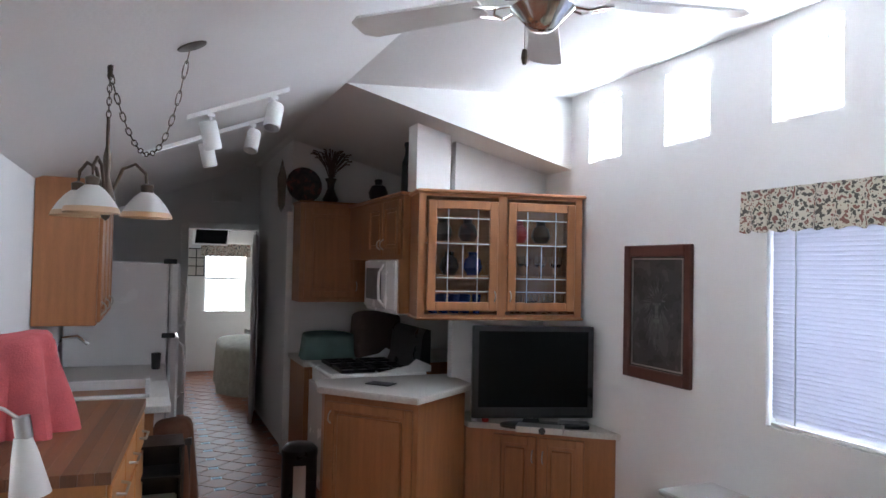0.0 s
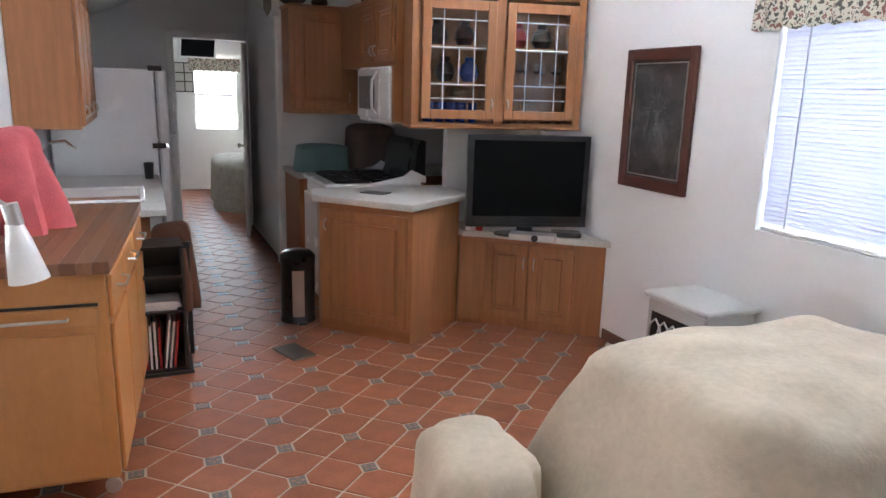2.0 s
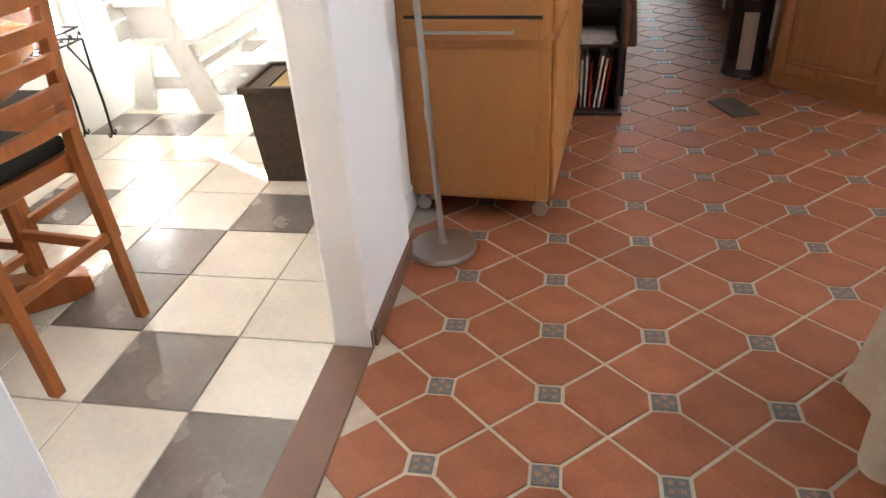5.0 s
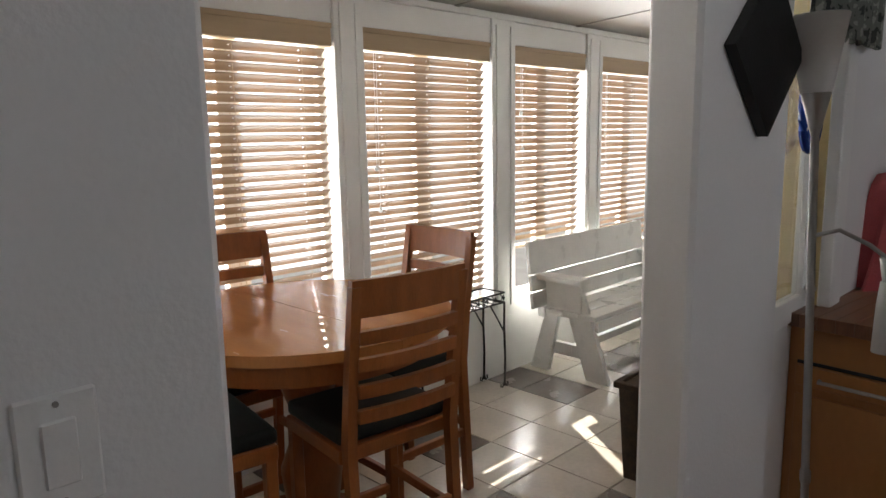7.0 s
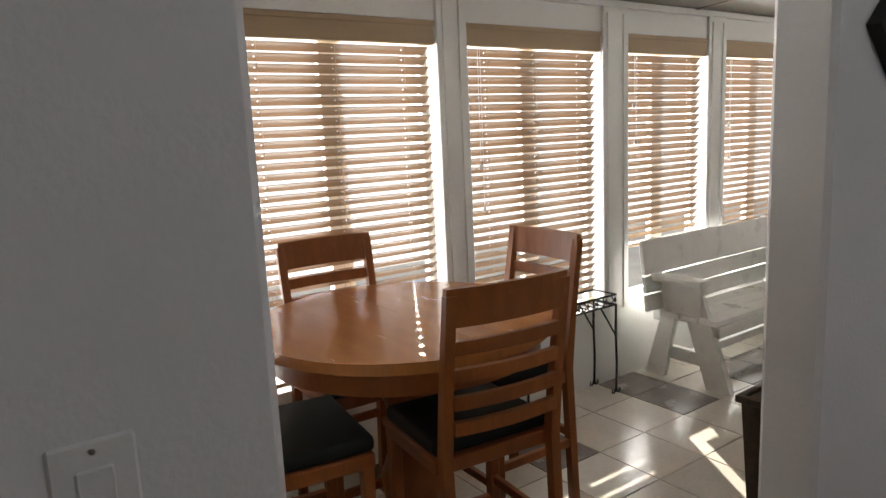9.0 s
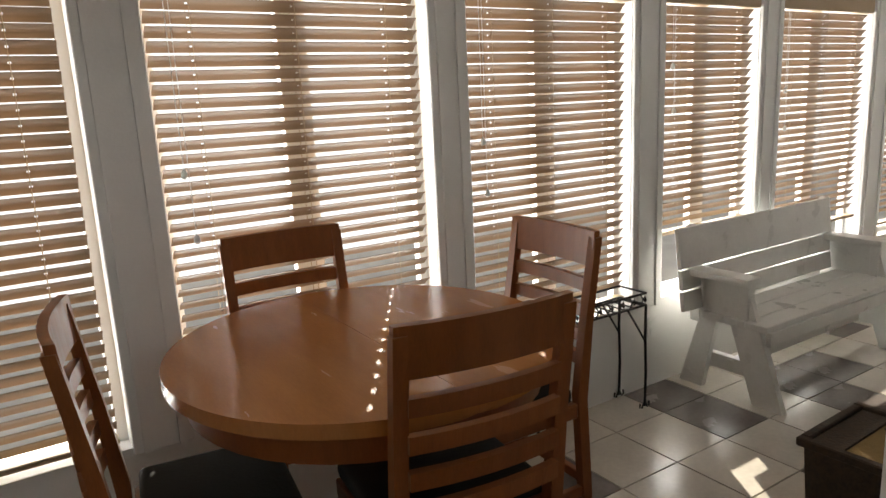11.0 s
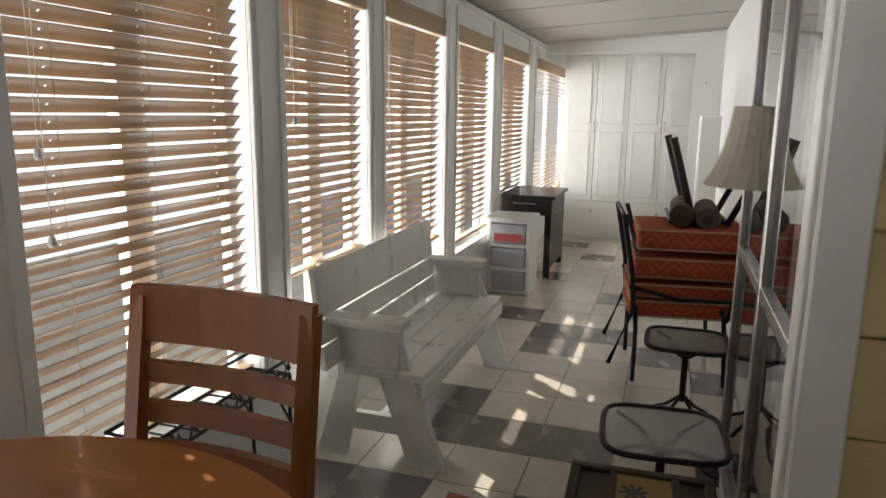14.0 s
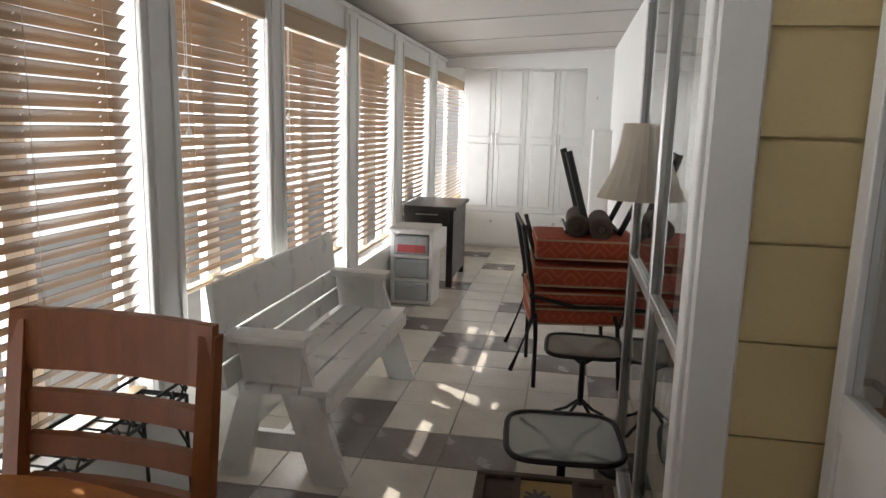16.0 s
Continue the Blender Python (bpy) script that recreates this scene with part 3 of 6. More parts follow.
def counter_chair(m, label, first=None):
    """A tall ladder-back chair: local -y is the front, the back stands at y = +0.19."""
    if first:
        c = copy_thing(first, m)
        c["label"] = label
        return c
    ch = empty("counter_chair", m, label, "chair", "chairs round the table")
    W, D = 0.20, 0.19
    for s in (-1, 1):
        leg = Build()
        leg.prism([(D + 0.04, 0), (D + 0.005, 0.0), (D - 0.03, 0.62), (D + 0.0, 0.85), (D + 0.045, 1.13), (D + 0.072, 1.13), (D + 0.032, 0.85), (D + 0.008, 0.6)], 0, s * W - 0.017, s * W + 0.017)
        leg.done("back_post", M_CHAIR, ch)
        Build().box(s * W - 0.02, s * W + 0.02, -D - 0.02, -D + 0.02, 0, 0.58, 0.004).done("leg", M_CHAIR, ch)
        Build().box(s * W - 0.012, s * W + 0.012, -D + 0.018, D - 0.01, 0.26, 0.295, 0.003).done("stretcher", M_CHAIR, ch)
    for yy, zz in ((-D, 0.18), (D + 0.005, 0.30)):
        Build().box(-W + 0.018, W - 0.018, yy - 0.012, yy + 0.012, zz, zz + 0.035, 0.003).done("stretcher", M_CHAIR, ch)
    Build().box(-W - 0.02, W + 0.02, -D - 0.025, D - 0.035, 0.55, 0.60, 0.004).done("seat_frame", M_CHAIR, ch)
    Build().box(-W - 0.015, W + 0.015, -D - 0.03, D - 0.05, 0.601, 0.655, 0.022, seg=3).done("seat", M_SEAT, ch, True, label="black vinyl seat pad")

    def slat(z0, z1, name):
        b = Build()
        n = 8
        vs = []
        for i in range(n + 1):
            x = -W - 0.012 + (2 * W + 0.024) * i / n if name == "top_rail" else -W + 0.014 + (2 * W - 0.028) * i / n
            bow = 0.022 * (1 - (x / W) ** 2)
            lean = lambda z: D + 0.012 + max(0, z - 0.62) ** 1.35 * 0.09
            vs.append([b.bm.verts.new((x, lean(z) + bow + dy, z)) for dy, z in ((-0.004, z0), (0.018, z0), (0.018, z1), (-0.004, z1))])
        for p, q in zip(vs, vs[1:]):
            for k in range(4):
                b.bm.faces.new((p[k], q[k], q[(k + 1) % 4], p[(k + 1) % 4]))
        b.bm.faces.new(vs[0])
        b.bm.faces.new(vs[-1][::-1])
        b.done(name, M_CHAIR, ch)
    slat(1.035, 1.15, "top_rail")
    for z in (0.95, 0.865, 0.78, 0.70):
        slat(z, z + 0.042, "back_slat")
    return ch


ca = counter_chair(pose(-0.892, 2.483, 0, 0, 0, -96.5), "cherry-stained ladder-back counter chair with black seat at the round table")
counter_chair(pose(-1.283, 2.955, 0, 0, 0, -2), "cherry-stained ladder-back counter chair beside the plant rack", ca)
counter_chair(pose(-1.62, 2.45, 0, 0, 0, 87), "cherry-stained ladder-back counter chair with its back to the blinds", ca)
counter_chair(pose(-1.19, 1.96, 0, 0, 0, 172), "cherry-stained ladder-back counter chair pushed in at the table", ca)

tb = empty("dining_table", pose(-1.26, 2.47, 0), "round varnished wooden pedestal table, counter height, with a centre seam", "table")
for s in (-1, 1):
    b = Build()
    n = 40
    poly = [(0.55 * math.cos(math.pi * k / n), s * (0.0012 + 0.55 * math.sin(math.pi * k / n))) for k in range(n + 1)]
    b.prism(poly, 2, 0.885, 0.922)
    bmesh.ops.bevel(b.bm, geom=[e for e in b.bm.edges if abs(e.verts[0].co.z - e.verts[1].co.z) < 1e-4 and max(abs(e.verts[0].co.y), abs(e.verts[1].co.y)) > 0.01], offset=0.007, segments=2, affect="EDGES")
    b.done("top_leaf", M_TABLE, tb, True)
Build().lathe([(0.50, 0.0), (0.50, 0.085), (0.47, 0.085), (0.47, 0.0)], (0, 0, 0.80), 40).done("apron", M_CHAIR, tb, True)
Build().lathe([(0.16, 0.05), (0.16, 0.10), (0.10, 0.14), (0.12, 0.3), (0.075, 0.42), (0.075, 0.55), (0.13, 0.7), (0.2, 0.8), (0.2, 0.86)], (0, 0, 0), 16).done("pedestal", M_CHAIR, tb, True)
for a in (45, 135, 225, 315):
    Build().prism([(0.05, 0.02), (0.40, 0.0), (0.46, 0.02), (0.46, 0.075), (0.40, 0.10), (0.05, 0.17)], 1, -0.045, 0.045).done("foot", M_CHAIR, tb).matrix_basis = pose(0, 0, 0, 0, 0, a)

# white bench whose back folds over to a picnic table
be = empty("bench", pose(-0.065, 0.0, 0), "white painted wooden bench with slatted back under the sunroom windows", "bench")
Y0, Y1 = 4.63, 6.0
for yy in (Y0 + 0.05, Y1 - 0.05):
    fr = Build()
    fr.prism([(-1.22, 0.0), (-1.38, 0.0), (-1.52, 0.40), (-1.36, 0.40)], 1, yy - 0.02, yy + 0.02)
    fr.prism([(-1.68, 0.0), (-1.82, 0.0), (-1.70, 0.40), (-1.60, 0.40)], 1, yy - 0.018, yy + 0.018)
    fr.box(-1.74, -1.30, yy + 0.012, yy + 0.05, 0.12, 0.20, 0.003)
    fr.done("leg_frame", M_BENCH, be)
    pn = Build().prism([(-1.36, 0.385), (-1.72, 0.385), (-1.72, 0.62), (-1.44, 0.62)], 1, yy - 0.016, yy + 0.016).done("side_panel", M_BENCH, be)
    Build().box(-1.78, -1.38, yy - 0.10, yy + 0.02, 0.622, 0.66, 0.012, seg=2).done("armrest", M_BENCH, be, True)
    Build().box(-1.47, -1.42, yy - 0.028 if yy < 5 else yy - 0.03, yy + 0.03, 0.40, 0.625, 0.004).done("arm_post", M_BENCH, be)
    Build().prism([(-1.70, 0.36), (-1.755, 0.36), (-1.80, 0.87), (-1.755, 0.87)], 1, yy - 0.022, yy + 0.022).done("back_post", M_BENCH, be)
for k, xx in enumerate((-1.36, -1.485, -1.61)):
    Build().box(xx - 0.059, xx + 0.059, Y0, Y1, 0.40, 0.432, 0.004).done("seat_board", M_BENCH, be)
Build().box(-1.318, -1.29, Y0 + 0.02, Y1 - 0.02, 0.33, 0.40, 0.003).done("seat_apron", M_BENCH, be)
tilt = Matrix.Translation((-1.70, 0, 0.44)) @ Matrix.Rotation(radians(-7), 4, "Y")
for k, (a, b) in enumerate(((0.0, 0.105), (0.112, 0.217), (0.224, 0.435))):
    Build().box(-0.014, 0.014, Y0 - 0.11, Y1 - 0.08, a, b, 0.004, m=tilt).done("back_board", M_BENCH, be)
Build().box(-1.55, -1.51, Y0 + 0.06, Y1 - 0.06, 0.14, 0.19, 0.003).done("stretcher", M_BENCH, be)

# wrought iron plant rack under the second window
rk = empty("plant_rack", pose(-1.80, 3.93, 0), "black wrought-iron plant stand with leaf scrolls by the windows", "plant stand")
r = Build()
H = 0.55
for x in (-0.11, 0.06):
    for y in (-0.42, 0.28):
        r.rod([(x, y, 0.02), (x + 0.005, y, 0.2), (x - 0.003, y, 0.4), (x, y, H)], 0.007, 6)
        for s in (-1, 1):
            r.rod([(x, y, 0.05), (x, y + s * 0.02, 0.012), (x, y + s * 0.035, 0.02), (x, y + s * 0.03, 0.04)], 0.005, 5)
        r.rod([(x, y, 0.36), (x, y + (0.06 if y < 0 else -0.06), 0.45), (x, y + (0.13 if y < 0 else -0.13), H)], 0.005, 6)
r.done("legs", M_BLACKM, rk, True, kind="stuff")
r = Build()
for z in (H, H + 0.06):
    r.rod([(-0.11, -0.42, z), (0.06, -0.42, z), (0.06, 0.28, z), (-0.11, 0.28, z), (-0.11, -0.42, z)], 0.006, 6)
for k in range(12):
    y = -0.40 + 0.06 * k
    r.rod([(-0.11, y, H), (0.06, y, H)], 0.004, 5)
for k in range(9):
    y = -0.36 + 0.075 * k
    r.rod([(0.06, y, H), (0.06, y + 0.02, H + 0.03), (0.06, y, H + 0.06)], 0.004, 5)
    r.lathe([(0.0, -0.02), (0.012, 0), (0.0, 0.022)], (0.062, y + 0.03, H + 0.03), 6, 1, 0.4)
r.done("basket", M_BLACKM, rk)

# plastic drawer tower
dt = empty("drawer_tower", pose(-1.70, 7.80, 0), "white plastic three-drawer storage tower with milky drawers", "drawers")
b = Build()
for x in (-0.165, 0.165):
    b.box(x - 0.018, x + 0.018, -0.16, 0.16, 0.0, 0.63, 0.006)
for z in (0.02, 0.215, 0.415, 0.62):
    b.box(-0.165, 0.165, -0.16, 0.16, z - 0.012, z + 0.018, 0.004)
b.box(-0.195, 0.195, -0.19, 0.19, 0.635, 0.66, 0.008).box(-0.15, 0.15, 0.15, 0.16, 0.03, 0.62)
b.done("body", M_WHITE, dt)
for z in (0.04, 0.235, 0.435):
    Build().box(-0.14, 0.14, -0.175, 0.13, z, z + 0.16, 0.01).box(-0.05, 0.05, -0.19, -0.174, z + 0.12, z + 0.14, 0.004).done("drawer", M_CLEARPL, dt)
slab("folded_cloth", M_PINK, -0.12, 0.12, -0.181, -0.176, 0.455, 0.52, dt, 0.001, label="pink checked cloth seen in the top drawer")

# dark desk
dk = empty("desk", pose(-1.72, 8.75, 0), "small dark espresso wooden desk with a drawer", "desk")
slab("top", M_DESK, -0.28, 0.28, -0.42, 0.42, 0.735, 0.765, dk, 0.005)
slab("apron", M_DESK, -0.25, 0.25, -0.39, 0.39, 0.58, 0.735, dk, 0.003)
slab("drawer", M_DESK, -0.21, 0.21, -0.402, -0.391, 0.60, 0.72, dk, 0.003)
Build().rod([(-0.1, -0.405, 0.69), (-0.1, -0.425, 0.69), (0.1, -0.425, 0.69), (0.1, -0.405, 0.69)], 0.006, 6).done("handle", M_STEEL, dk)
for x in (-0.22, 0.22):
    for y in (-0.36, 0.36):
        slab("leg", M_DESK, x - 0.03, x + 0.03, y - 0.03, y + 0.03, 0, 0.58, dk, 0.003)
slab("side_panel", M_DESK, 0.235, 0.25, -0.33, 0.33, 0.08, 0.58, dk, 0.002)

# built-in wardrobe
wd = empty("wardrobe", pose(-0.10, 10.72, 0), "tall white panelled built-in wardrobe with small handles", "wardrobe")
slab("body", M_WHITE, -1.66, 0.04, 0.02, 0.6, 0.0, 2.27, wd)
xs = [-1.655, -1.265, -0.88, -0.495, -0.11]
for a, b2 in zip(xs, xs[1:]):
    d = Build().box(a + 0.004, b2 - 0.004, 0.0, 0.019, 0.46, 2.25, 0.004)
    for z0, z1 in ((0.52, 1.30), (1.38, 2.18)):
        d.box(a + 0.06, b2 - 0.06, -0.012, 0.001, z0, z1, 0.010)
    d.done("door", M_WHITE, wd)
for a, b2 in ((-1.655, -0.88), (-0.876, -0.11)):
    slab("drawer_front", M_WHITE, a + 0.004, b2 - 0.004, 0.0, 0.019, 0.03, 0.45, wd, 0.004)
for x in (-1.29, -1.24, -0.52, -0.47):
    Build().rod([(x, -0.002, 1.42), (x, -0.03, 1.41), (x, -0.03, 1.30), (x, -0.002, 1.29)], 0.006, 6).done("handle", M_STEEL, wd)
for x in (-1.27, -0.49):
    Build().lathe([(0.012, 0), (0.018, 0.02), (0, 0.025)], (0, 0, 0), 10, m=pose(0, 0, 0, 90)).done("knob", M_STEEL, wd).location = (x, 0.0, 0.33)

# stacked patio chairs with red cushions
# first chair stands, backs to the west, the others rest on it
pc = empty("patio_chair", pose(-0.34, 6.36, 0, 0, 0, 8), "dark metal patio chair with red diamond-pattern cushions, stacked", "chair")
b = Build()
for s in (-1, 1):
    y = s * 0.27
    b.rod([(0.30, y, 0.0), (0.27, y, 0.38), (0.25, y, 0.45)], 0.013, 8)
    b.rod([(-0.34, y, 0.10), (-0.22, y, 0.42), (-0.235, y, 0.62), (-0.30, y, 0.96)], 0.014, 8)
    b.rod([(-0.20, y, 0.0), (-0.20, y, 0.30), (-0.21, y, 0.45)], 0.013, 8)
    b.rod([(-0.25, y * 1.05, 0.56), (0.02, y * 1.08, 0.50), (0.30, y * 1.05, 0.50), (0.28, y, 0.38)], 0.012, 8)
for x, z in ((-0.22, 0.42), (0.25, 0.43), (-0.30, 0.96)):
    b.rod([(x, -0.27, z), (x, 0.27, z)], 0.012, 8)
b.done("frame", M_BLACKM, pc, True)


def cushion(parent, z, h, x0=-0.24, x1=0.36, y0=-0.26, y1=0.26):
    Build().box(x0, x1, y0, y1, z, z + h, 0.045, seg=4).done("cushion", M_ORANGE, parent, True, label="red cushion with a pale diamond pattern")
    b = Build()
    for zz in (z + 0.012, z + h - 0.012):
        b.rod([(x0 + 0.005, y0 + 0.005, zz), (x1 - 0.005, y0 + 0.005, zz), (x1 - 0.005, y1 - 0.005, zz), (x0 + 0.005, y1 - 0.005, zz), (x0 + 0.005, y0 + 0.005, zz)], 0.006, 6)
    b.done("piping", M_PIPING, parent, True)


cushion(pc, 0.375, 0.11)
cushion(pc, 0.49, 0.09)
for z, dx in ((0.60, 0.0), (0.76, 0.01)):
    c2 = empty("seat_cushion", pose(-0.32 + dx, 6.36, 0, 0, 0, 6), "red diamond-pattern cushion lying on the chair stack", "cushion", "stacked cushions")
    cushion(c2, z, 0.13)
sc = empty("patio_chair", pose(-0.27, 6.52, 0.52, 0, 0, 4), "dark metal patio chair standing on the stacked cushions", "chair")
b = Build()
for s in (-1, 1):
    y = s * 0.25
    b.rod([(-0.28, y, 0.0), (-0.27, y, 0.2), (-0.34, y, 0.42)], 0.013, 8)
    b.rod([(0.02, y, 0.38), (-0.05, y, 0.62), (-0.12, y, 0.86)], 0.022, 8)
    b.rod([(0.2, y, 0.38), (0.30, y, 0.60), (0.34, y, 0.80)], 0.018, 8)
b.rod([(-0.1, -0.25, 0.39), (-0.1, 0.25, 0.39)], 0.014, 8).rod([(0.2, -0.25, 0.39), (0.2, 0.25, 0.39)], 0.014, 8)
b.done("frame", M_BLACKM, sc, True)
for x, z, l, lab in ((-0.30, 0.955, 0.5, "tan"), (-0.16, 0.945, 0.46, "dark")):
    o = Build()
    prof = [(0.0, 0), (0.02, 0.0), (0.022, 0.01), (0.03, 0.0), (0.055, 0.0), (0.066, 0.012), (0.066, l - 0.012), (0.055, l), (0.0, l)]
    o.lathe(prof, (0, 0, 0), 18)
    ob = o.done("rolled_mat", M_WICKER if lab == "tan" else M_BROWNCLOTH, None, True, label="rolled %s outdoor mat lying on the chair cushions" % lab, category="mat", group="rolled mats")
    ob.matrix_basis = pose(x, 6.15, z, -90, 0, 0)

# standing lamp with an ivory shade
fl = empty("floor_lamp", pose(-0.05, 5.15, 0), "dark metal standing lamp with an ivory bell shade", "lamp")
Build().lathe([(0.12, 0), (0.12, 0.015), (0.03, 0.04), (0.012, 0.06), (0.012, 0.5), (0.02, 0.52), (0.012, 0.54), (0.012, 0.9), (0.02, 0.93), (0.02, 0.98), (0.012, 1.0), (0.010, 1.41), (0.0, 1.41)], (0, 0, 0), 14).done("stem", M_BLACKM, fl, True)
b = Build()
n = 24
prof = [(0.195, 1.05), (0.160, 1.12), (0.130, 1.20), (0.112, 1.29), (0.105, 1.36), (0.103, 1.36), (0.110, 1.29), (0.128, 1.20), (0.158, 1.12), (0.193, 1.05)]
b.lathe([(r, z + 0.18) for r, z in prof], (0, 0, 0), n)
b.done("shade", M_LAMPSHADE, fl, False)
Build().lathe([(0.004, 1.34), (0.012, 1.37), (0.008, 1.39), (0.0, 1.40)], (0, 0, 0.18), 8).rod([(-0.1, 0, 1.535), (0.1, 0, 1.535)], 0.003, 5).done("finial", M_BLACKM, fl)

# two glass patio side tables
def glass_table(m, label, r, h):
    t = empty("side_table", m, label, "table", "glass side tables")
    b = Build()
    pts = []
    for k in range(33):
        a = 2 * math.pi * k / 32
        c, s = math.cos(a), math.sin(a)
        pts.append((r * math.copysign(abs(c) ** 0.45, c), r * math.copysign(abs(s) ** 0.45, s)))
    g = Build()
    g.prism(pts[:-1], 2, h - 0.006, h)
    g.done("top", M_FROSTED, t, label="pebbled green-tinted glass top")
    b.rod([(x, y, h - 0.004) for x, y in pts], 0.011, 6)
    for a in (45, 135, 225, 315):
        c, s = math.cos(radians(a)), math.sin(radians(a))
        b.rod([(c * 0.02, s * 0.02, h - 0.09), (c * r * 0.5, s * r * 0.5, h - 0.035), (c * r * 1.05, s * r * 1.05, h - 0.016)], 0.007, 6)
        b.rod([(c * 0.015, s * 0.015, 0.12), (c * r * 0.5, s * r * 0.5, 0.05), (c * r * 0.95, s * r * 0.95, 0.0)], 0.009, 6)
    b.rod([(0, 0, 0.1), (0, 0, h - 0.08)], 0.016, 10)
    b.done("frame", M_BLACKM, t, True)
    return t


glass_table(pose(-0.335, 4.53, 0, 0, 0, 4), "square patio side table with pebbled glass top", 0.205, 0.42)
glass_table(pose(-0.24, 5.62, 0, 0, 0, 0), "patio side table with glass top under the lamp", 0.19, 0.42)

# magazine chest with picture panels
bk = empty("wicker_chest", pose(-0.385, 3.95, 0, 0, 0, 2), "dark wood chest with woven palm-tree panels on its lid", "chest")
Build().prism([(-0.16, 0.0), (0.16, 0.0), (0.195, 0.43), (-0.195, 0.43)], 1, -0.17, 0.17).done("body", M_WICKER, bk)
b = Build()
b.box(-0.205, 0.205, -0.205, -0.175, 0.43, 0.46, 0.004).box(-0.205, 0.205, 0.175, 0.205, 0.43, 0.46, 0.004).box(-0.205, -0.175, -0.175, 0.175, 0.43, 0.46, 0.004).box(0.175, 0.205, -0.175, 0.175, 0.43, 0.46, 0.004).box(-0.09, -0.07, -0.175, 0.175, 0.43, 0.458).box(0.085, 0.105, -0.175, 0.175, 0.43, 0.458)
b.done("lid_frame", M_WICKER, bk)
slab("panel", M_TAPESTRY, -0.069, 0.084, -0.174, 0.174, 0.432, 0.450, bk, label="tan woven panel")
for a, b2 in ((-0.174, -0.091), (0.106, 0.174)):
    slab("panel", M_WICKER, a, b2, -0.174, 0.174, 0.432, 0.446, bk)
for (x, y, s) in ((-0.02, 0.06, 1.0), (0.04, -0.06, 0.9)):
    b = Build()
    b.box(x - 0.004, x + 0.004, y - 0.05 * s, y + 0.02 * s, 0.4505, 0.4525)
    for a in range(0, 360, 45):
        b.box(0, 0.04 * s, -0.005, 0.005, 0, 0.002, m=pose(x, y + 0.02 * s, 0.4505 + 0.0002 * (a / 45), 0, 0, a + 12))
    b.done("palm_motif", M_BLACK, bk)

# wall hook on the sunroom end wall, heater-like vacuum beside the drawers
Build().box(-0.02, 0.02, -0.012, 0.0, -0.03, 0.03, 0.003).rod([(0, -0.01, 0), (0, -0.05, -0.01), (0, -0.06, 0.02)], 0.006, 6).done("wall_hook", M_STEEL, None, label="small metal coat hook on the white wall", category="hook").matrix_basis = pose(-0.08, 10.379, 1.85)
slab("white_storage_box", M_WHITE, -0.2, 0.05, 9.85, 10.32, 0.0, 1.5, bevel=0.01, label="tall white cabinet against the end wall", category="cabinet")
# the furniture along the sliding door stands clear of it
for ob in [o for o in scene.objects if o.parent is None and o.get("category") and -0.65 < o.matrix_basis.translation.x < 0.02 and not o.name.startswith(("slatted_blind", "sliding_door", "wardrobe", "counter_chair", "bench", "white_storage_box", "window_valance", "door_valance"))]:
    ob.matrix_basis = Matrix.Translation((-0.085, -0.06, 0)) @ ob.matrix_basis
sw = empty("light_switch", pose(XW, 1.24, 1.27), "white rocker light switch plate on the wall", "switch")
slab("plate", M_WHITE, 0.0, 0.006, -0.037, 0.037, -0.058, 0.058, sw, 0.003)
slab("rocker", M_WHITE, 0.006, 0.010, -0.016, 0.016, -0.033, 0.033, sw, 0.002)
Build().rod([(0.005, 0, 0.048), (0.008, 0, 0.048)], 0.003, 8).rod([(0.005, 0, -0.048), (0.008, 0, -0.048)], 0.003, 8).done("screw", M_STEEL, sw)
ow = empty("power_outlet", pose(XO + 0.001, 4.47, 0.33), "white wall outlet under the sunroom windows", "outlet")
slab("plate", M_WHITE, 0.0, 0.006, -0.036, 0.036, -0.057, 0.057, ow, 0.003)
for z in (-0.022, 0.022):
    slab("socket", M_WHITE, 0.006, 0.009, -0.017, 0.017, z - 0.014, z + 0.014, ow, 0.002)

# ---- main room things ----


def panel_door(b, w, h, t=0.02):
    """A raised-panel cabinet door in local x (width), z (height), front at -y."""
    s = 0.055
    b.box(0, s, -t, 0, 0, h, 0.003).box(w - s, w, -t, 0, 0, h, 0.003).box(s, w - s, -t, 0, 0, s, 0.003).box(s, w - s, -t, 0, h - s, h, 0.003)
    b.box(s, w - s, -t * 0.2, 0, s, h - s).box(s + 0.022, w - s - 0.022, -t * 0.85, -t * 0.15, s + 0.022, h - s - 0.022, 0.011)
    return b


def pull(b, x, z, l=0.08):
    """A bowed metal pull."""
    return b.rod([(x, -0.02, z - l / 2), (x, -0.045, z - l / 4), (x, -0.048, z), (x, -0.045, z + l / 4), (x, -0.02, z + l / 2)], 0.005, 6)


def add_door(parent, m, w, h, hx=None, hz=None):
    d = panel_door(Build(), w, h).done("door", M_OAK, parent)
    d.matrix_basis = m
    if hx is not None:
        pull(Build(), hx, hz).done("handle", M_STEEL, d, True, label="bowed brushed-metal pull")
    return d


def poly_cab(name, poly, z0, z1, label, top=None, over=0.03):
    c = empty(name, pose(0, 0, 0), label, "cabinet")
    Build().prism(poly, 2, z0, z1).done("body", M_OAK, c)
    return c


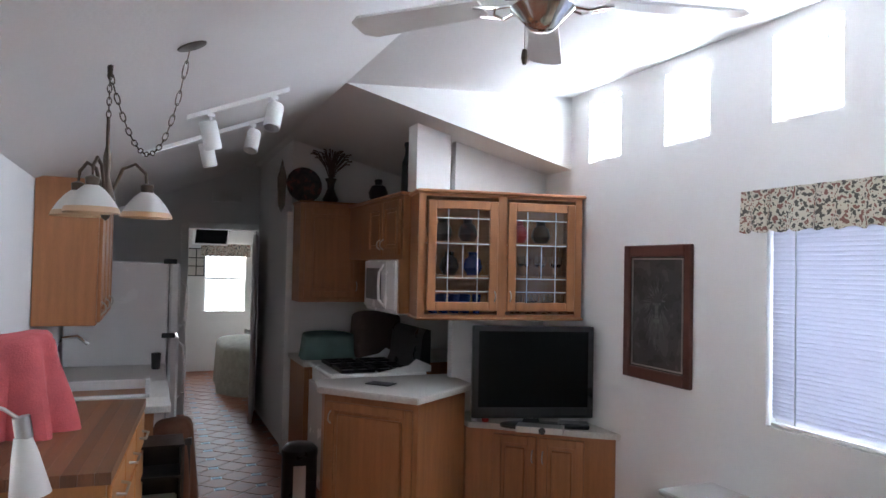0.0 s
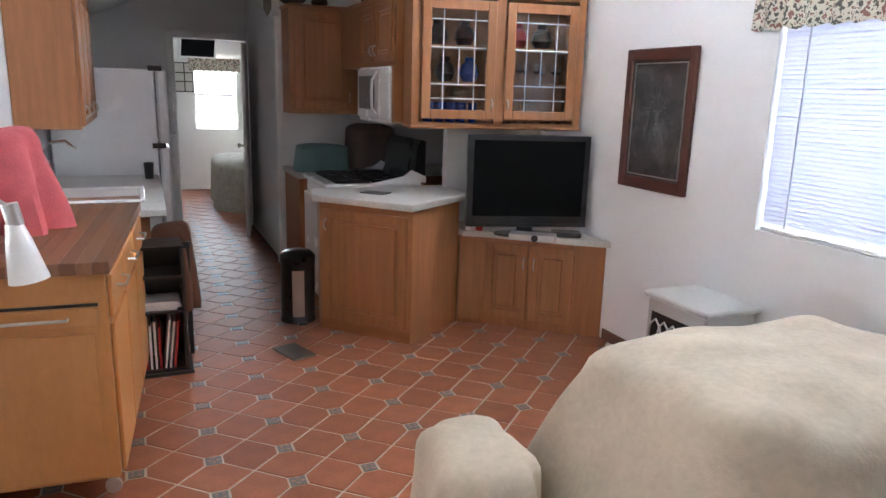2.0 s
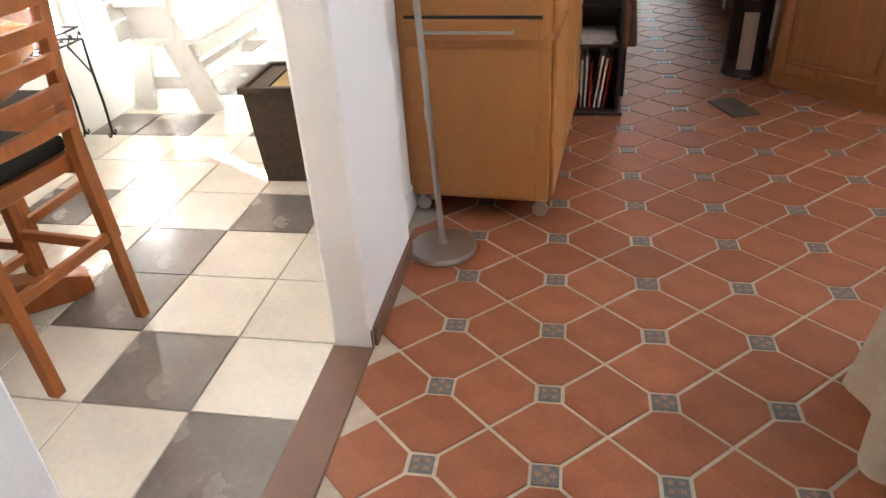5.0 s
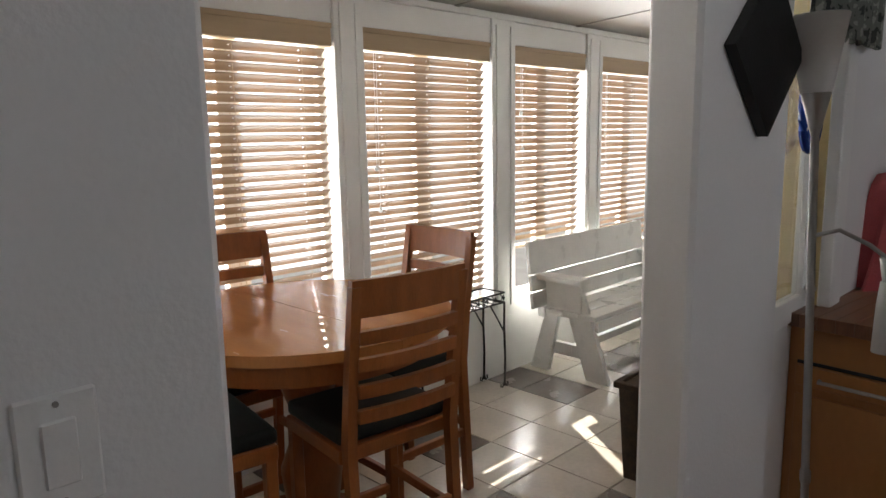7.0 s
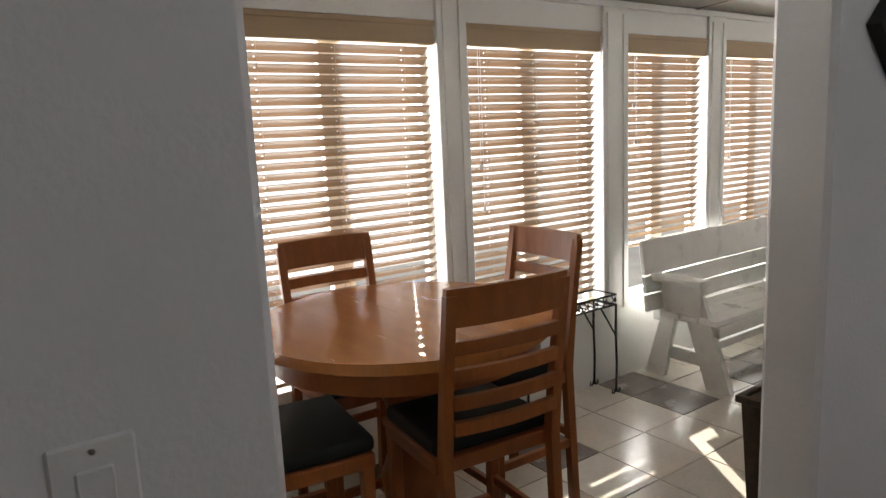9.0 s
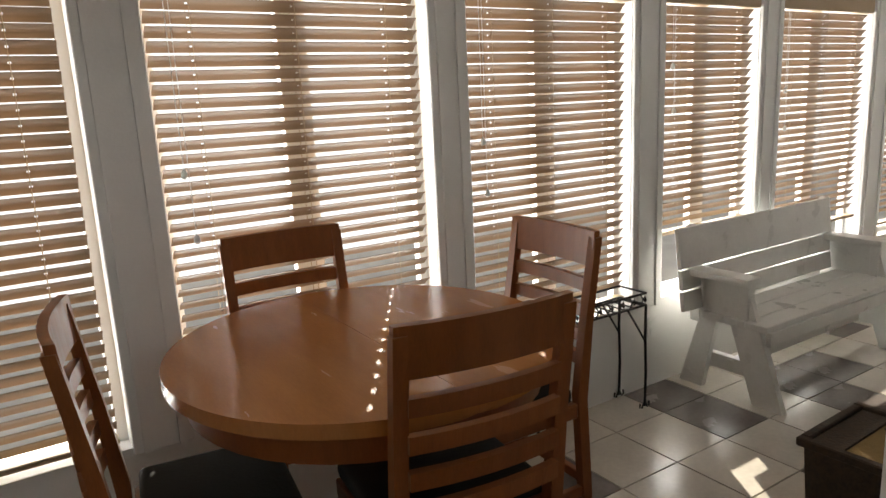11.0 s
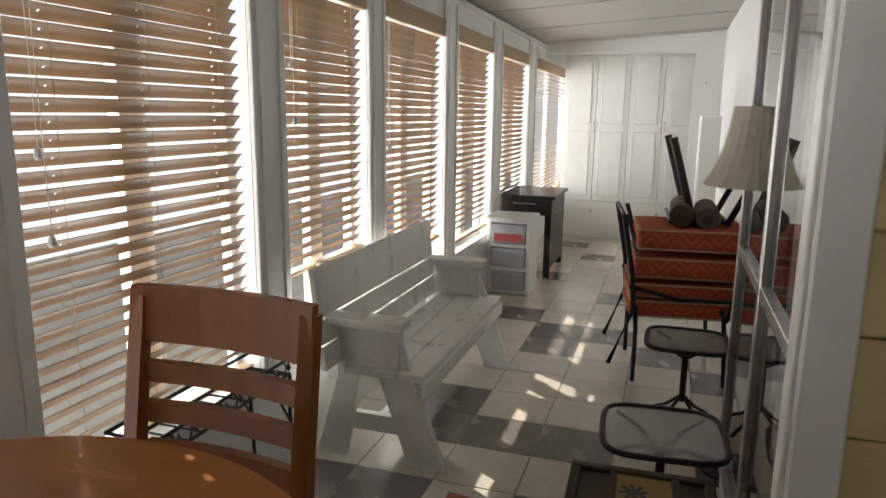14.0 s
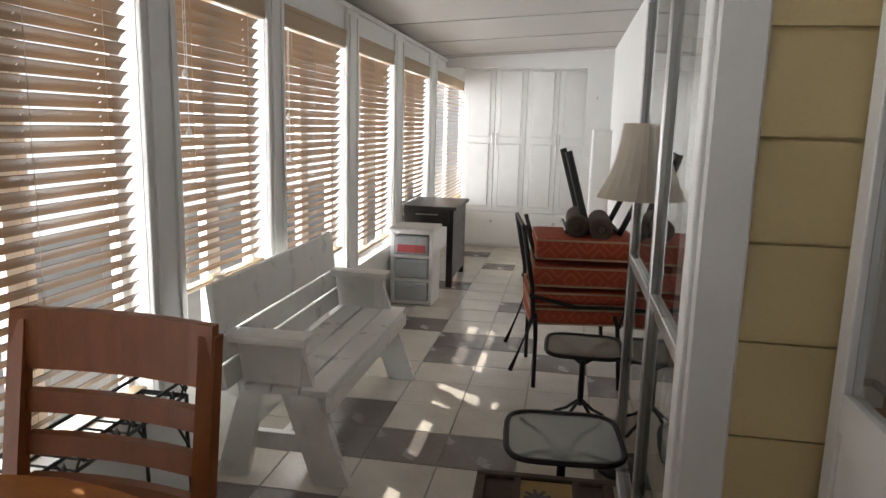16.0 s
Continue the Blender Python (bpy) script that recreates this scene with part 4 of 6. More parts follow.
# angled peninsula
pen = poly_cab("peninsula_cabinet", [(1.90, 5.14), (2.36, 4.62), (2.84, 4.97), (2.84, 5.42), (1.95, 5.42)], 0.0, 0.875, "oak peninsula cabinet set at an angle with laminate worktop")
b = Build().prism([(1.85, 5.14), (2.34, 4.565), (2.90, 4.96), (2.90, 5.44), (1.90, 5.44)], 2, 0.876, 0.918)
bmesh.ops.bevel(b.bm, geom=list(b.bm.edges), offset=0.006, segments=2, affect="EDGES")
b.done("worktop", M_LAMINATE, pen)
ang = math.degrees(math.atan2(4.62 - 5.14, 2.36 - 1.90))
L = math.hypot(0.46, 0.52)
add_door(pen, pose(1.90, 5.14, 0.09, 0, 0, ang) @ Matrix.Translation((0.03, -0.002, 0)), L - 0.06, 0.74, 0.035, 0.64)
slab("toe_board", M_OAKH, 0.0, L, -0.004, 0.0, 0.0, 0.08, pen).matrix_basis = pose(1.90, 5.14, 0, 0, 0, ang)
Build().box(-0.09, 0.09, -0.06, 0.06, 0, 0.006, 0.002).done("worktop_mat", M_BLACK, None, label="thin dark mat lying on the peninsula worktop", category="mat").matrix_basis = pose(2.28, 5.12, 0.919, 0, 0, -48)

# television cabinet in the corner
tvc = poly_cab("television_cabinet", [(2.845, 4.95), (3.0, 4.86), (3.47, 4.44), (3.625, 4.33), (3.625, 5.24), (2.845, 5.24)], 0.0, 0.63, "low oak corner cabinet with two doors and laminate top")
b = Build().prism([(2.845, 4.91), (2.99, 4.825), (3.45, 4.41), (3.628, 4.28), (3.628, 5.24), (2.845, 5.24)], 2, 0.631, 0.67)
bmesh.ops.bevel(b.bm, geom=list(b.bm.edges), offset=0.005, segments=2, affect="EDGES")
b.done("worktop", M_LAMINATE, tvc)
a2 = math.degrees(math.atan2(4.44 - 4.86, 0.47))
wd2 = math.hypot(0.47, 0.42)
for k in (0, 1):
    add_door(tvc, pose(3.0, 4.86, 0.07, 0, 0, a2) @ Matrix.Translation((0.012 + k * wd2 / 2, -0.002, 0)), wd2 / 2 - 0.02, 0.53, wd2 / 2 - 0.045 if k == 0 else 0.025, 0.40)

tv = empty("television", pose(3.19, 4.66, 0.67, 0, 0, -17), "black flat television standing on the corner cabinet", "television")
b = Build().box(-0.41, 0.41, -0.035, 0.03, 0.06, 0.67, 0.01, seg=2)
b.box(-0.2, 0.2, 0.03, 0.08, 0.18, 0.5, 0.02)
b.done("body", M_BLACK, tv, True)
slab("screen", M_SCREEN, -0.37, 0.37, -0.038, -0.034, 0.135, 0.635, tv, 0.001)
slab("speaker_bar", M_BLACK, -0.36, 0.36, -0.0385, -0.034, 0.085, 0.125, tv, 0.002)
Build().lathe([(0.21, 0.0), (0.21, 0.012), (0.06, 0.025), (0.04, 0.10), (0.0, 0.10)], (0, 0.02, 0), 24, 1, 0.55).done("stand", M_BLACK, tv, True)
rc = empty("cable_box", pose(3.16, 4.50, 0.67, 0, 0, -38), "flat silver set-top box in front of the television", "set-top box")
slab("body", M_STEEL, -0.15, 0.15, -0.07, 0.05, 0.004, 0.045, rc, 0.004)
Build().lathe([(0.022, 0), (0.022, 0.012), (0, 0.012)], (0, 0, 0), 14, m=pose(0, 0, 0, 90)).done("dial", M_BLACK, rc).location = (0.02, -0.07, 0.025)
slab("media_player", M_BLACK, -0.1, 0.1, -0.06, 0.06, 0.0, 0.035, bevel=0.008, label="small black media player beside the television", category="electronics").matrix_basis = pose(3.44, 4.54, 0.67, 0, 0, -30)
Build().lathe([(0.024, 0), (0.024, 0.06), (0.018, 0.068), (0.018, 0.075), (0, 0.075)], (0, 0, 0), 14).done("red_candle_jar", M_RED, None, True, label="small red jar on the cabinet top", category="jar").matrix_basis = pose(2.96, 4.89, 0.67)
Build().lathe([(0.022, 0), (0.02, 0.05), (0.008, 0.08), (0.006, 0.11), (0, 0.115)], (0, 0, 0), 12).done("white_figurine", M_WHITE, None, True, label="small white figurine beside the red jar", category="ornament").matrix_basis = pose(2.90, 4.94, 0.67)

# partition between stove and living room, under the kitchen slope
slope = lambda x: RZ + (x - RX) * (2.42 - RZ) / (XE + 0.12 - RX)
w = Build()
w.prism([(2.86, -0.2), (XE, -0.2), (XE, slope(XE) + 0.02), (2.86, slope(2.86) + 0.02)], 1, 5.25, 5.33)
w.prism([(2.52, 2.2), (2.78, 2.2), (2.78, slope(2.78) + 0.02), (2.52, slope(2.52) + 0.02)], 1, 5.16, 5.33)
w.done("wall_partition", M_WALL, **ST)

# glass-fronted hutch
hu = empty("display_cabinet", pose(2.45, 4.915, 1.385, 0, 0, -10.5), "oak wall cabinet with leaded glass doors full of glassware", "cabinet")
HW, HH, HD = 1.165, 0.83, 0.30
b = Build().box(0, 0.02, 0, HD, 0, HH).box(HW - 0.02, HW, 0, HD, 0, HH).box(0.02, HW - 0.02, 0, HD, 0, 0.02).box(0.02, HW - 0.02, 0, HD, HH - 0.02, HH).box(0.02, HW - 0.02, HD - 0.01, HD, 0.02, HH - 0.02)
b.box(0, 0.05, -0.004, 0.0, 0, HH).box(HW - 0.05, HW, -0.004, 0, 0, HH).box(HW / 2 - 0.03, HW / 2 + 0.03, -0.004, 0.02, 0, HH)
b.box(-0.02, HW + 0.02, -0.03, HD, HH, HH + 0.025, 0.008).box(-0.012, HW + 0.012, -0.02, HD, -0.018, 0.0, 0.006)
b.done("body", M_OAK, hu)
for z in (0.27, 0.5):
    slab("shelf", M_OAKH, 0.02, HW - 0.02, 0.03, HD - 0.01, z, z + 0.014, hu)
for k, x0 in enumerate((0.06, HW / 2 + 0.035)):
    dw = HW / 2 - 0.095
    fr = Build().box(0, 0.06, -0.024, -0.005, 0, 0.74, 0.004).box(dw - 0.06, dw, -0.024, -0.005, 0, 0.74, 0.004).box(0.06, dw - 0.06, -0.024, -0.005, 0, 0.06, 0.004).box(0.06, dw - 0.06, -0.024, -0.005, 0.68, 0.74, 0.004)
    d = fr.done("door", M_OAK, hu)
    d.location = (x0, 0, 0.045)
    pn = slab("pane", M_CLEAR, 0.06, dw - 0.06, -0.013, -0.010, 0.06, 0.68, d)
    pn.visible_shadow = False
    ld = Build()
    for x in (0.06 + (dw - 0.12) * 0.22, 0.06 + (dw - 0.12) * 0.78, dw / 2):
        ld.rod([(x, -0.015, 0.06), (x, -0.015, 0.68)] if x != dw / 2 else [(x, -0.015, 0.22), (x, -0.015, 0.45)], 0.0036, 5)
    for z in (0.13, 0.22, 0.45, 0.62):
        ld.rod([(0.06, -0.015, z), (dw - 0.06, -0.015, z)], 0.0036, 5)
    ld.done("leading", M_WHITE, d)
    pull(Build(), dw - 0.02 if k == 0 else 0.02, 0.10, 0.07).done("handle", M_STEEL, d, True)


def tumbler(m, r, h, material, label, goblet=False):
    prof = [(r * 0.75, 0), (r, h), (r * 0.92, h), (r * 0.68, 0.008), (0, 0.008)] if not goblet else [(r * 0.8, 0), (r * 0.15, 0.01), (r * 0.12, h * 0.45), (r * 0.8, h * 0.6), (r, h), (r * 0.93, h), (r * 0.7, h * 0.62), (0, h * 0.5)]
    o = Build().lathe(prof, (0, 0, 0), 12).done("drinking_glass", material, None, True, label=label, category="glass", group="glasses in the hutch")
    o.matrix_basis = m
    return o


G1 = tumbler(hu.matrix_basis @ Matrix.Translation((0.14, 0.12, 0.02)), 0.032, 0.13, M_BLUE, "cobalt blue drinking glass on the bottom shelf")
for k in range(1, 9):
    copy_thing(G1, hu.matrix_basis @ Matrix.Translation((0.14 + 0.075 * (k % 5), 0.12 + 0.08 * (k // 5), 0.02)))
G2 = tumbler(hu.matrix_basis @ Matrix.Translation((0.70, 0.12, 0.02)), 0.03, 0.14, M_CLEAR, "clear stemmed glass on a shelf", True)
for k in range(1, 14):
    z = (0.02, 0.284)[k // 7]
    copy_thing(G2, hu.matrix_basis @ Matrix.Translation((0.70 + 0.06 * (k % 7), 0.12 + 0.05 * (k % 2), z)))
for k, (x, z, mm, lab) in enumerate(((0.2, 0.514, M_BRONZE, "dark bronze"), (0.38, 0.514, M_PLATE, "dark painted"), (0.75, 0.514, M_RED, "dark red"), (0.92, 0.514, M_BRONZE, "brown"), (0.25, 0.284, M_BRONZE, "dark brown"), (0.42, 0.284, M_BLUE, "cobalt blue"))):
    o = Build().lathe([(0.04, 0), (0.07, 0.05), (0.055, 0.11), (0.03, 0.13), (0.035, 0.16), (0, 0.16)], (0, 0, 0), 14).done("jug", mm, None, True, label="%s jug standing in the glass cabinet" % lab, category="jug", group="jugs in the hutch")
    o.matrix_basis = hu.matrix_basis @ Matrix.Translation((x, 0.16, z))

# kitchen wall units, microwave, stove
ku = empty("wall_cabinet", pose(2.02, 6.68, 1.39), "oak wall cabinet with one raised-panel door", "cabinet")
slab("body", M_OAK, 0.0, 0.62, 0.0, 0.318, 0.0, 0.87, ku)
slab("cornice", M_OAKH, -0.015, 0.62, -0.03, 0.318, 0.871, 0.89, ku, 0.005)
add_door(ku, pose(0.04, -0.002, 0.04), 0.50, 0.79, 0.47, 0.10)
kv = empty("wall_cabinet", pose(2.46, 6.66, 1.77, 0, 0, -90), "oak wall cabinet above the microwave oven", "cabinet")
slab("body", M_OAK, 0.0, 1.42, 0.0, 0.34, 0.0, 0.46, kv)
slab("cornice", M_OAKH, 0.0, 1.42, -0.025, 0.34, 0.461, 0.482, kv, 0.005)
for k in (0, 1):
    add_door(kv, pose(0.62 + 0.39 * k, -0.002, 0.03), 0.37, 0.40, 0.34 if k == 0 else 0.03, 0.08)
slab("end_panel", M_OAK, 1.385, 1.42, -0.02, 0.34, -0.385, 0.0, kv)
mw = empty("microwave_oven", pose(2.44, 6.03, 1.372, 0, 0, -90), "white over-range microwave oven with a curved handle", "microwave")
slab("body", M_APPL, 0.0, 0.74, 0.0, 0.38, 0.0, 0.395, mw, 0.006)
slab("door", M_APPL, 0.01, 0.54, -0.022, -0.001, 0.03, 0.385, mw, 0.006)
slab("window", mat("grey_oven_window", (0.30, 0.30, 0.30), 0.2, bump=0), 0.06, 0.44, -0.025, -0.0225, 0.09, 0.33, mw)
slab("control_panel", M_APPL, 0.55, 0.73, -0.018, -0.001, 0.03, 0.385, mw, 0.004)
Build().rod([(0.50, -0.022, 0.36), (0.50, -0.06, 0.30), (0.50, -0.065, 0.2), (0.50, -0.06, 0.1), (0.50, -0.022, 0.05)], 0.011, 8).done("handle", M_APPL, mw, True)

st = empty("gas_stove", pose(2.05, 6.20, 0, 0, 0, -90), "white gas stove with black grates and black backguard", "stove")
slab("body", M_APPL, 0.0, 0.74, 0.0, 0.72, 0.0, 0.90, st, 0.006)
slab("cooktop", M_APPL, -0.005, 0.745, -0.03, 0.70, 0.90, 0.935, st, 0.010)
b = Build()
for x in (0.05, 0.40):
    for y in (0.06, 0.34):
        b.box(x, x + 0.29, y, y + 0.012, 0.936, 0.96).box(x, x + 0.29, y + 0.24, y + 0.252, 0.936, 0.96).box(x, x + 0.012, y, y + 0.252, 0.936, 0.96).box(x + 0.278, x + 0.29, y, y + 0.252, 0.936, 0.96).box(x + 0.14, x + 0.152, y, y + 0.25, 0.945, 0.962).box(x, x + 0.29, y + 0.12, y + 0.132, 0.945, 0.962)
b.done("grates", M_BLACKM, st)
Build().prism([(0.62, 0.93), (0.735, 0.93), (0.735, 1.24), (0.70, 1.25), (0.67, 1.20), (0.65, 1.0)], 0, 0.02, 0.72).done("backguard", M_BLACK, st)
for x in (0.0, 0.722):
    Build().prism([(0.30, 0.935), (0.735, 0.935), (0.735, 0.98), (0.62, 1.03), (0.56, 0.985)], 0, x, x + 0.018).done("side_trim", M_APPL, st)
slab("oven_door", M_APPL, 0.02, 0.72, -0.03, -0.001, 0.2, 0.8, st, 0.006)

kb = empty("base_cabinet", pose(0, 0, 0), "oak base cabinet with laminate worktop in the kitchen corner", "cabinet")
slab("body", M_OAK, 2.02, 3.6, 6.36, 6.98, 0.0, 0.87, kb)
slab("worktop", M_LAMINATE, 2.0, 3.62, 6.32, 6.99, 0.872, 0.912, kb, 0.006)
add_door(kb, pose(2.06, 6.358, 0.12), 0.36, 0.56, 0.05, 0.48)
slab("drawer", M_OAK, 2.06, 2.42, 6.338, 6.359, 0.70, 0.85, kb, 0.004)


def draped(name, m, sx, sy, h, material, label, category, seed, folds=0.02, flare=0.12, top=0.5, n=48, rows=14):
    """Cloth hanging over a rounded block."""
    b = Build()
    rings = []
    for j in range(rows + 1):
        v = j / rows
        ring = []
        for i in range(n):
            a = 2 * math.pi * i / n
            if v < top:
                u = v / top
                r, z = math.sin(u * math.pi / 2) ** 0.8, h * (1 - 0.16 * (1 - math.cos(u * math.pi / 2)) ** 1.5)
            else:
                u = (v - top) / (1 - top)
                r, z = 1 + flare * u, h * 0.84 * (1 - u)
            c, s = math.cos(a), math.sin(a)
            ex = 0.62
            x, y = math.copysign(abs(c) ** ex, c) * r * sx, math.copysign(abs(s) ** ex, s) * r * sy
            k = noise.noise((c * 1.6 + seed, s * 1.6, v * 1.2)) * 0.6 + 0.5 * math.sin(a * 7 + seed + 1.5 * math.sin(a * 2 + seed)) * max(0, v - top * 0.6)
            d = folds * k * 2.0
            ring.append(b.bm.verts.new((x * (1 + d / max(sx, 0.05)), y * (1 + d / max(sy, 0.05)), max(0.0, z + folds * 0.8 * noise.noise((x * 5 + seed, y * 5, seed)) * (1 if v < 0.97 else 0)))))
        rings.append(ring)
    for p, q in zip(rings, rings[1:]):
        for k in range(n):
            b.bm.faces.new((p[k], p[(k + 1) % n], q[(k + 1) % n], q[k]))
    o = b.done(name, material, None, True, label=label, category=category)
    o.matrix_basis = m
    return o


draped("teal_appliance_cover", pose(2.27, 6.60, 0.913, 0, 0, 5), 0.22, 0.15, 0.22, M_TEAL, "teal quilted cover draped over a toaster on the worktop", "cover", 2.0)
draped("brown_appliance_cover", pose(2.70, 6.60, 0.913, 0, 0, 0), 0.21, 0.17, 0.40, M_BROWNCLOTH, "dark brown quilted cover over a kitchen appliance", "cover", 5.0, 0.012, 0.05)

tr = empty("trash_can", pose(1.79, 5.36, 0), "black pedal bin with a brushed steel band", "bin")
Build().lathe([(0.125, 0), (0.125, 0.02), (0.118, 0.03), (0.118, 0.42), (0.122, 0.43), (0.12, 0.47), (0.09, 0.50), (0, 0.51)], (0, 0, 0), 24).done("body", M_BLACK, tr, True)
b = Build()
for k in range(4):
    a0, a1 = radians(240 + 10 * k), radians(250 + 10 * k)
    q = [b.bm.verts.new((0.1195 * math.cos(a), 0.1195 * math.sin(a), z)) for a, z in ((a0, 0.05), (a1, 0.05), (a1, 0.38), (a0, 0.38))]
    b.bm.faces.new(q)
b.done("steel_band", M_STEEL, tr, True)
slab("pedal", M_BLACK, -0.03, 0.03, -0.16, -0.10, 0.0, 0.018, tr, 0.004)
Build().box(-0.08, 0.08, -0.13, 0.13, 0, 0.012, 0.004).done("floor_vent", M_BRONZE, None, label="dark metal floor vent in the tiles", category="vent").matrix_basis = pose(1.63, 4.72, 0.0005, 0, 0, 20)

# ornaments on the kitchen cabinets
def on_top(name, prof, x, y, material, label, category, n=20, z=2.281, m=None):
    o = Build().lathe(prof, (0, 0, 0), n).done(name, material, None, True, label=label, category=category)
    o.matrix_basis = m if m is not None else pose(x, y, z)
    return o


on_top("decorative_plate", [(0.0, 0.0), (0.10, 0.0), (0.165, 0.02), (0.165, 0.026), (0.10, 0.008), (0.0, 0.008)], 0, 0, M_PLATE, "dark painted round plate propped on the cabinet", "plate", 30, m=pose(2.09, 6.93, 2.44, 80, 0, 5))
on_top("vase", [(0.05, 0), (0.075, 0.03), (0.05, 0.08), (0.03, 0.13), (0.035, 0.18), (0.055, 0.22), (0.045, 0.22), (0.0, 0.1)], 2.31, 6.80, M_BRONZE, "bronze vase holding dried grass", "vase")
b = Build()
for k in range(70):
    a, s = random.uniform(0, 6.28), random.uniform(0.02, 0.15)
    h = random.uniform(0.18, 0.30)
    b.rod([(0, 0, 0), (math.cos(a) * s * 0.4, math.sin(a) * s * 0.4, h * 0.6), (math.cos(a) * s, math.sin(a) * s, h), (math.cos(a) * s * 1.3, math.sin(a) * s * 1.3, h * 1.02)], 0.002, 4, 0.007)
b.done("dried_grass", M_DRY, None, label="bunch of dried brown grass in the bronze vase", category="dried plant", kind="stuff").matrix_basis = pose(2.31, 6.80, 2.46)
on_top("round_jar", [(0.035, 0), (0.075, 0.05), (0.085, 0.10), (0.06, 0.155), (0.028, 0.17), (0.035, 0.20), (0.028, 0.215), (0, 0.215)], 2.62, 6.35, M_BLACK, "round black lidded jar on the cabinet", "jar", z=2.253)
on_top("tall_bottle", [(0.045, 0), (0.055, 0.04), (0.05, 0.28), (0.03, 0.33), (0.025, 0.38), (0.035, 0.42), (0.03, 0.44), (0, 0.44)], 2.66, 5.72, M_BLACK, "tall black bottle vase on the cabinet", "vase", z=2.253)
on_top("oval_plate", [(0.0, 0.0), (0.08, 0.0), (0.13, 0.02), (0.13, 0.026), (0.08, 0.008), (0.0, 0.008)], 0, 0, M_CHAIR, "brown wooden oval plate leaning on the wall", "plate", 26, m=pose(2.70, 5.45, 2.42, 80, 0, -35) @ Matrix.Diagonal((0.75, 1.25, 1, 1)))

# framed picture of a charcoal animal head
pc2 = empty("framed_picture", pose(XE - 0.002, 3.945, 1.47, 0, 0, 90), "charcoal drawing of a lion in a dark mahogany frame", "picture")
PW, PH = 0.295, 0.41
b = Build().box(-PW, -PW + 0.055, -0.0, 0.03, -PH, PH, 0.006).box(PW - 0.055, PW, 0.0, 0.03, -PH, PH, 0.006).box(-PW + 0.055, PW - 0.055, 0.0, 0.03, -PH, -PH + 0.07, 0.006).box(-PW + 0.055, PW - 0.055, 0.0, 0.03, PH - 0.07, PH, 0.006)
b.done("frame", M_MAT, pc2)
b = Build().box(-0.225, -0.217, 0.0, 0.018, -0.33, 0.33).box(0.217, 0.225, 0.0, 0.018, -0.33, 0.33).box(-0.217, 0.217, 0, 0.018, 0.322, 0.33).box(-0.217, 0.217, 0, 0.018, -0.33, -0.322)
b.done("inner_liner", M_STEEL, pc2)
slab("drawing", M_ART, -0.24, 0.24, 0.002, 0.012, -0.34, 0.34, pc2)
b = Build()
for k in range(90):
    a = random.uniform(0, 6.28)
    r0, r1 = random.uniform(0.05, 0.08), random.uniform(0.09, 0.15)
    b.rod([(math.cos(a) * r0 * 0.8, 0.0125, 0.04 + math.sin(a) * r0 * 1.3), (math.cos(a) * r1 * 0.8 + 0.01, 0.0125, 0.02 + math.sin(a) * r1 * 1.5 - 0.02)], 0.0016, 4)
b.box(-0.015, 0.015, 0.0121, 0.0126, -0.03, 0.06).box(-0.035, -0.018, 0.0121, 0.0126, 0.05, 0.062).box(0.018, 0.035, 0.0121, 0.0126, 0.05, 0.062).box(-0.025, 0.025, 0.0121, 0.0127, -0.06, -0.035)
b.done("chalk_strokes", M_GREYART, pc2, kind="stuff")
pc2.matrix_basis = pose(XE - 0.002, 3.945, 1.47, 0, 0, 90)
for ch in pc2.children:
    ch.matrix_basis = Matrix.Identity(4)

# gas heater on the east wall
he = empty("space_heater", pose(3.44, 3.27, 0), "grey enamel gas heater with arched grille by the wall", "heater")
slab("body", M_HEATER, -0.16, 0.17, -0.21, 0.21, 0.03, 0.57, he, 0.01)
slab("top", M_HEATER, -0.18, 0.18, -0.23, 0.23, 0.571, 0.60, he, 0.008)
slab("grille_recess", M_BLACK, -0.163, -0.161, -0.17, 0.17, 0.12, 0.50, he)
b = Build()
for k in range(5):
    y = -0.13 + 0.065 * k
    b.rod([(-0.168, y - 0.05, 0.12), (-0.168, y - 0.05, 0.36), (-0.168, y - 0.035, 0.43), (-0.168, y, 0.465), (-0.168, y + 0.035, 0.43), (-0.168, y + 0.05, 0.36), (-0.168, y + 0.05, 0.12)], 0.006, 6)
b.done("arched_grille", M_HEATER, he)

# draped sofa
so = empty("sofa", pose(0, 0, 0), "sofa under a loose beige suede throw cover", "sofa")
o = draped("throw_cover", pose(2.58, 2.0, 0, 0, 0, -3), 0.56, 0.42, 0.89, M_SOFA, "", "", 3.0, 0.045, 0.66, 0.45, 128, 30)
o.parent = so
o2 = draped("arm_cover", pose(1.70, 2.34, 0, 0, 0, -8), 0.16, 0.20, 0.60, M_SOFA, "", "", 8.0, 0.03, 0.14, 0.45, 64, 16)
o2.parent = so
for q in (o, o2):
    for key in ("label", "category"):
        if key in q:
            del q[key]

# kitchen cart with butcher-block top
ct = empty("kitchen_cart", pose(0.69, 3.40, 0, 0, 0, -4.5) @ Matrix.Diagonal((1, 1, 1.05, 1)), "maple kitchen cart on casters with butcher-block top", "kitchen cart")
CW, CLN = 0.56, 1.36
slab("body", M_MAPLE, -CW, 0.0, 0.0, CLN, 0.085, 0.875, ct, 0.004)
b = Build()
for k in range(11):
    x0 = -CW - 0.02 + (CW + 0.04) / 11 * k
    y0 = -0.025
    slab("block_strip", M_BUTCHER, x0 + 0.0004, x0 + (CW + 0.04) / 11 - 0.0004, y0, CLN + 0.02, 0.876, 0.918, ct, 0.0015)
slab("end_panel", M_MAPLE, -CW + 0.03, -0.045, -0.012, -0.001, 0.10, 0.66, ct, 0.003)
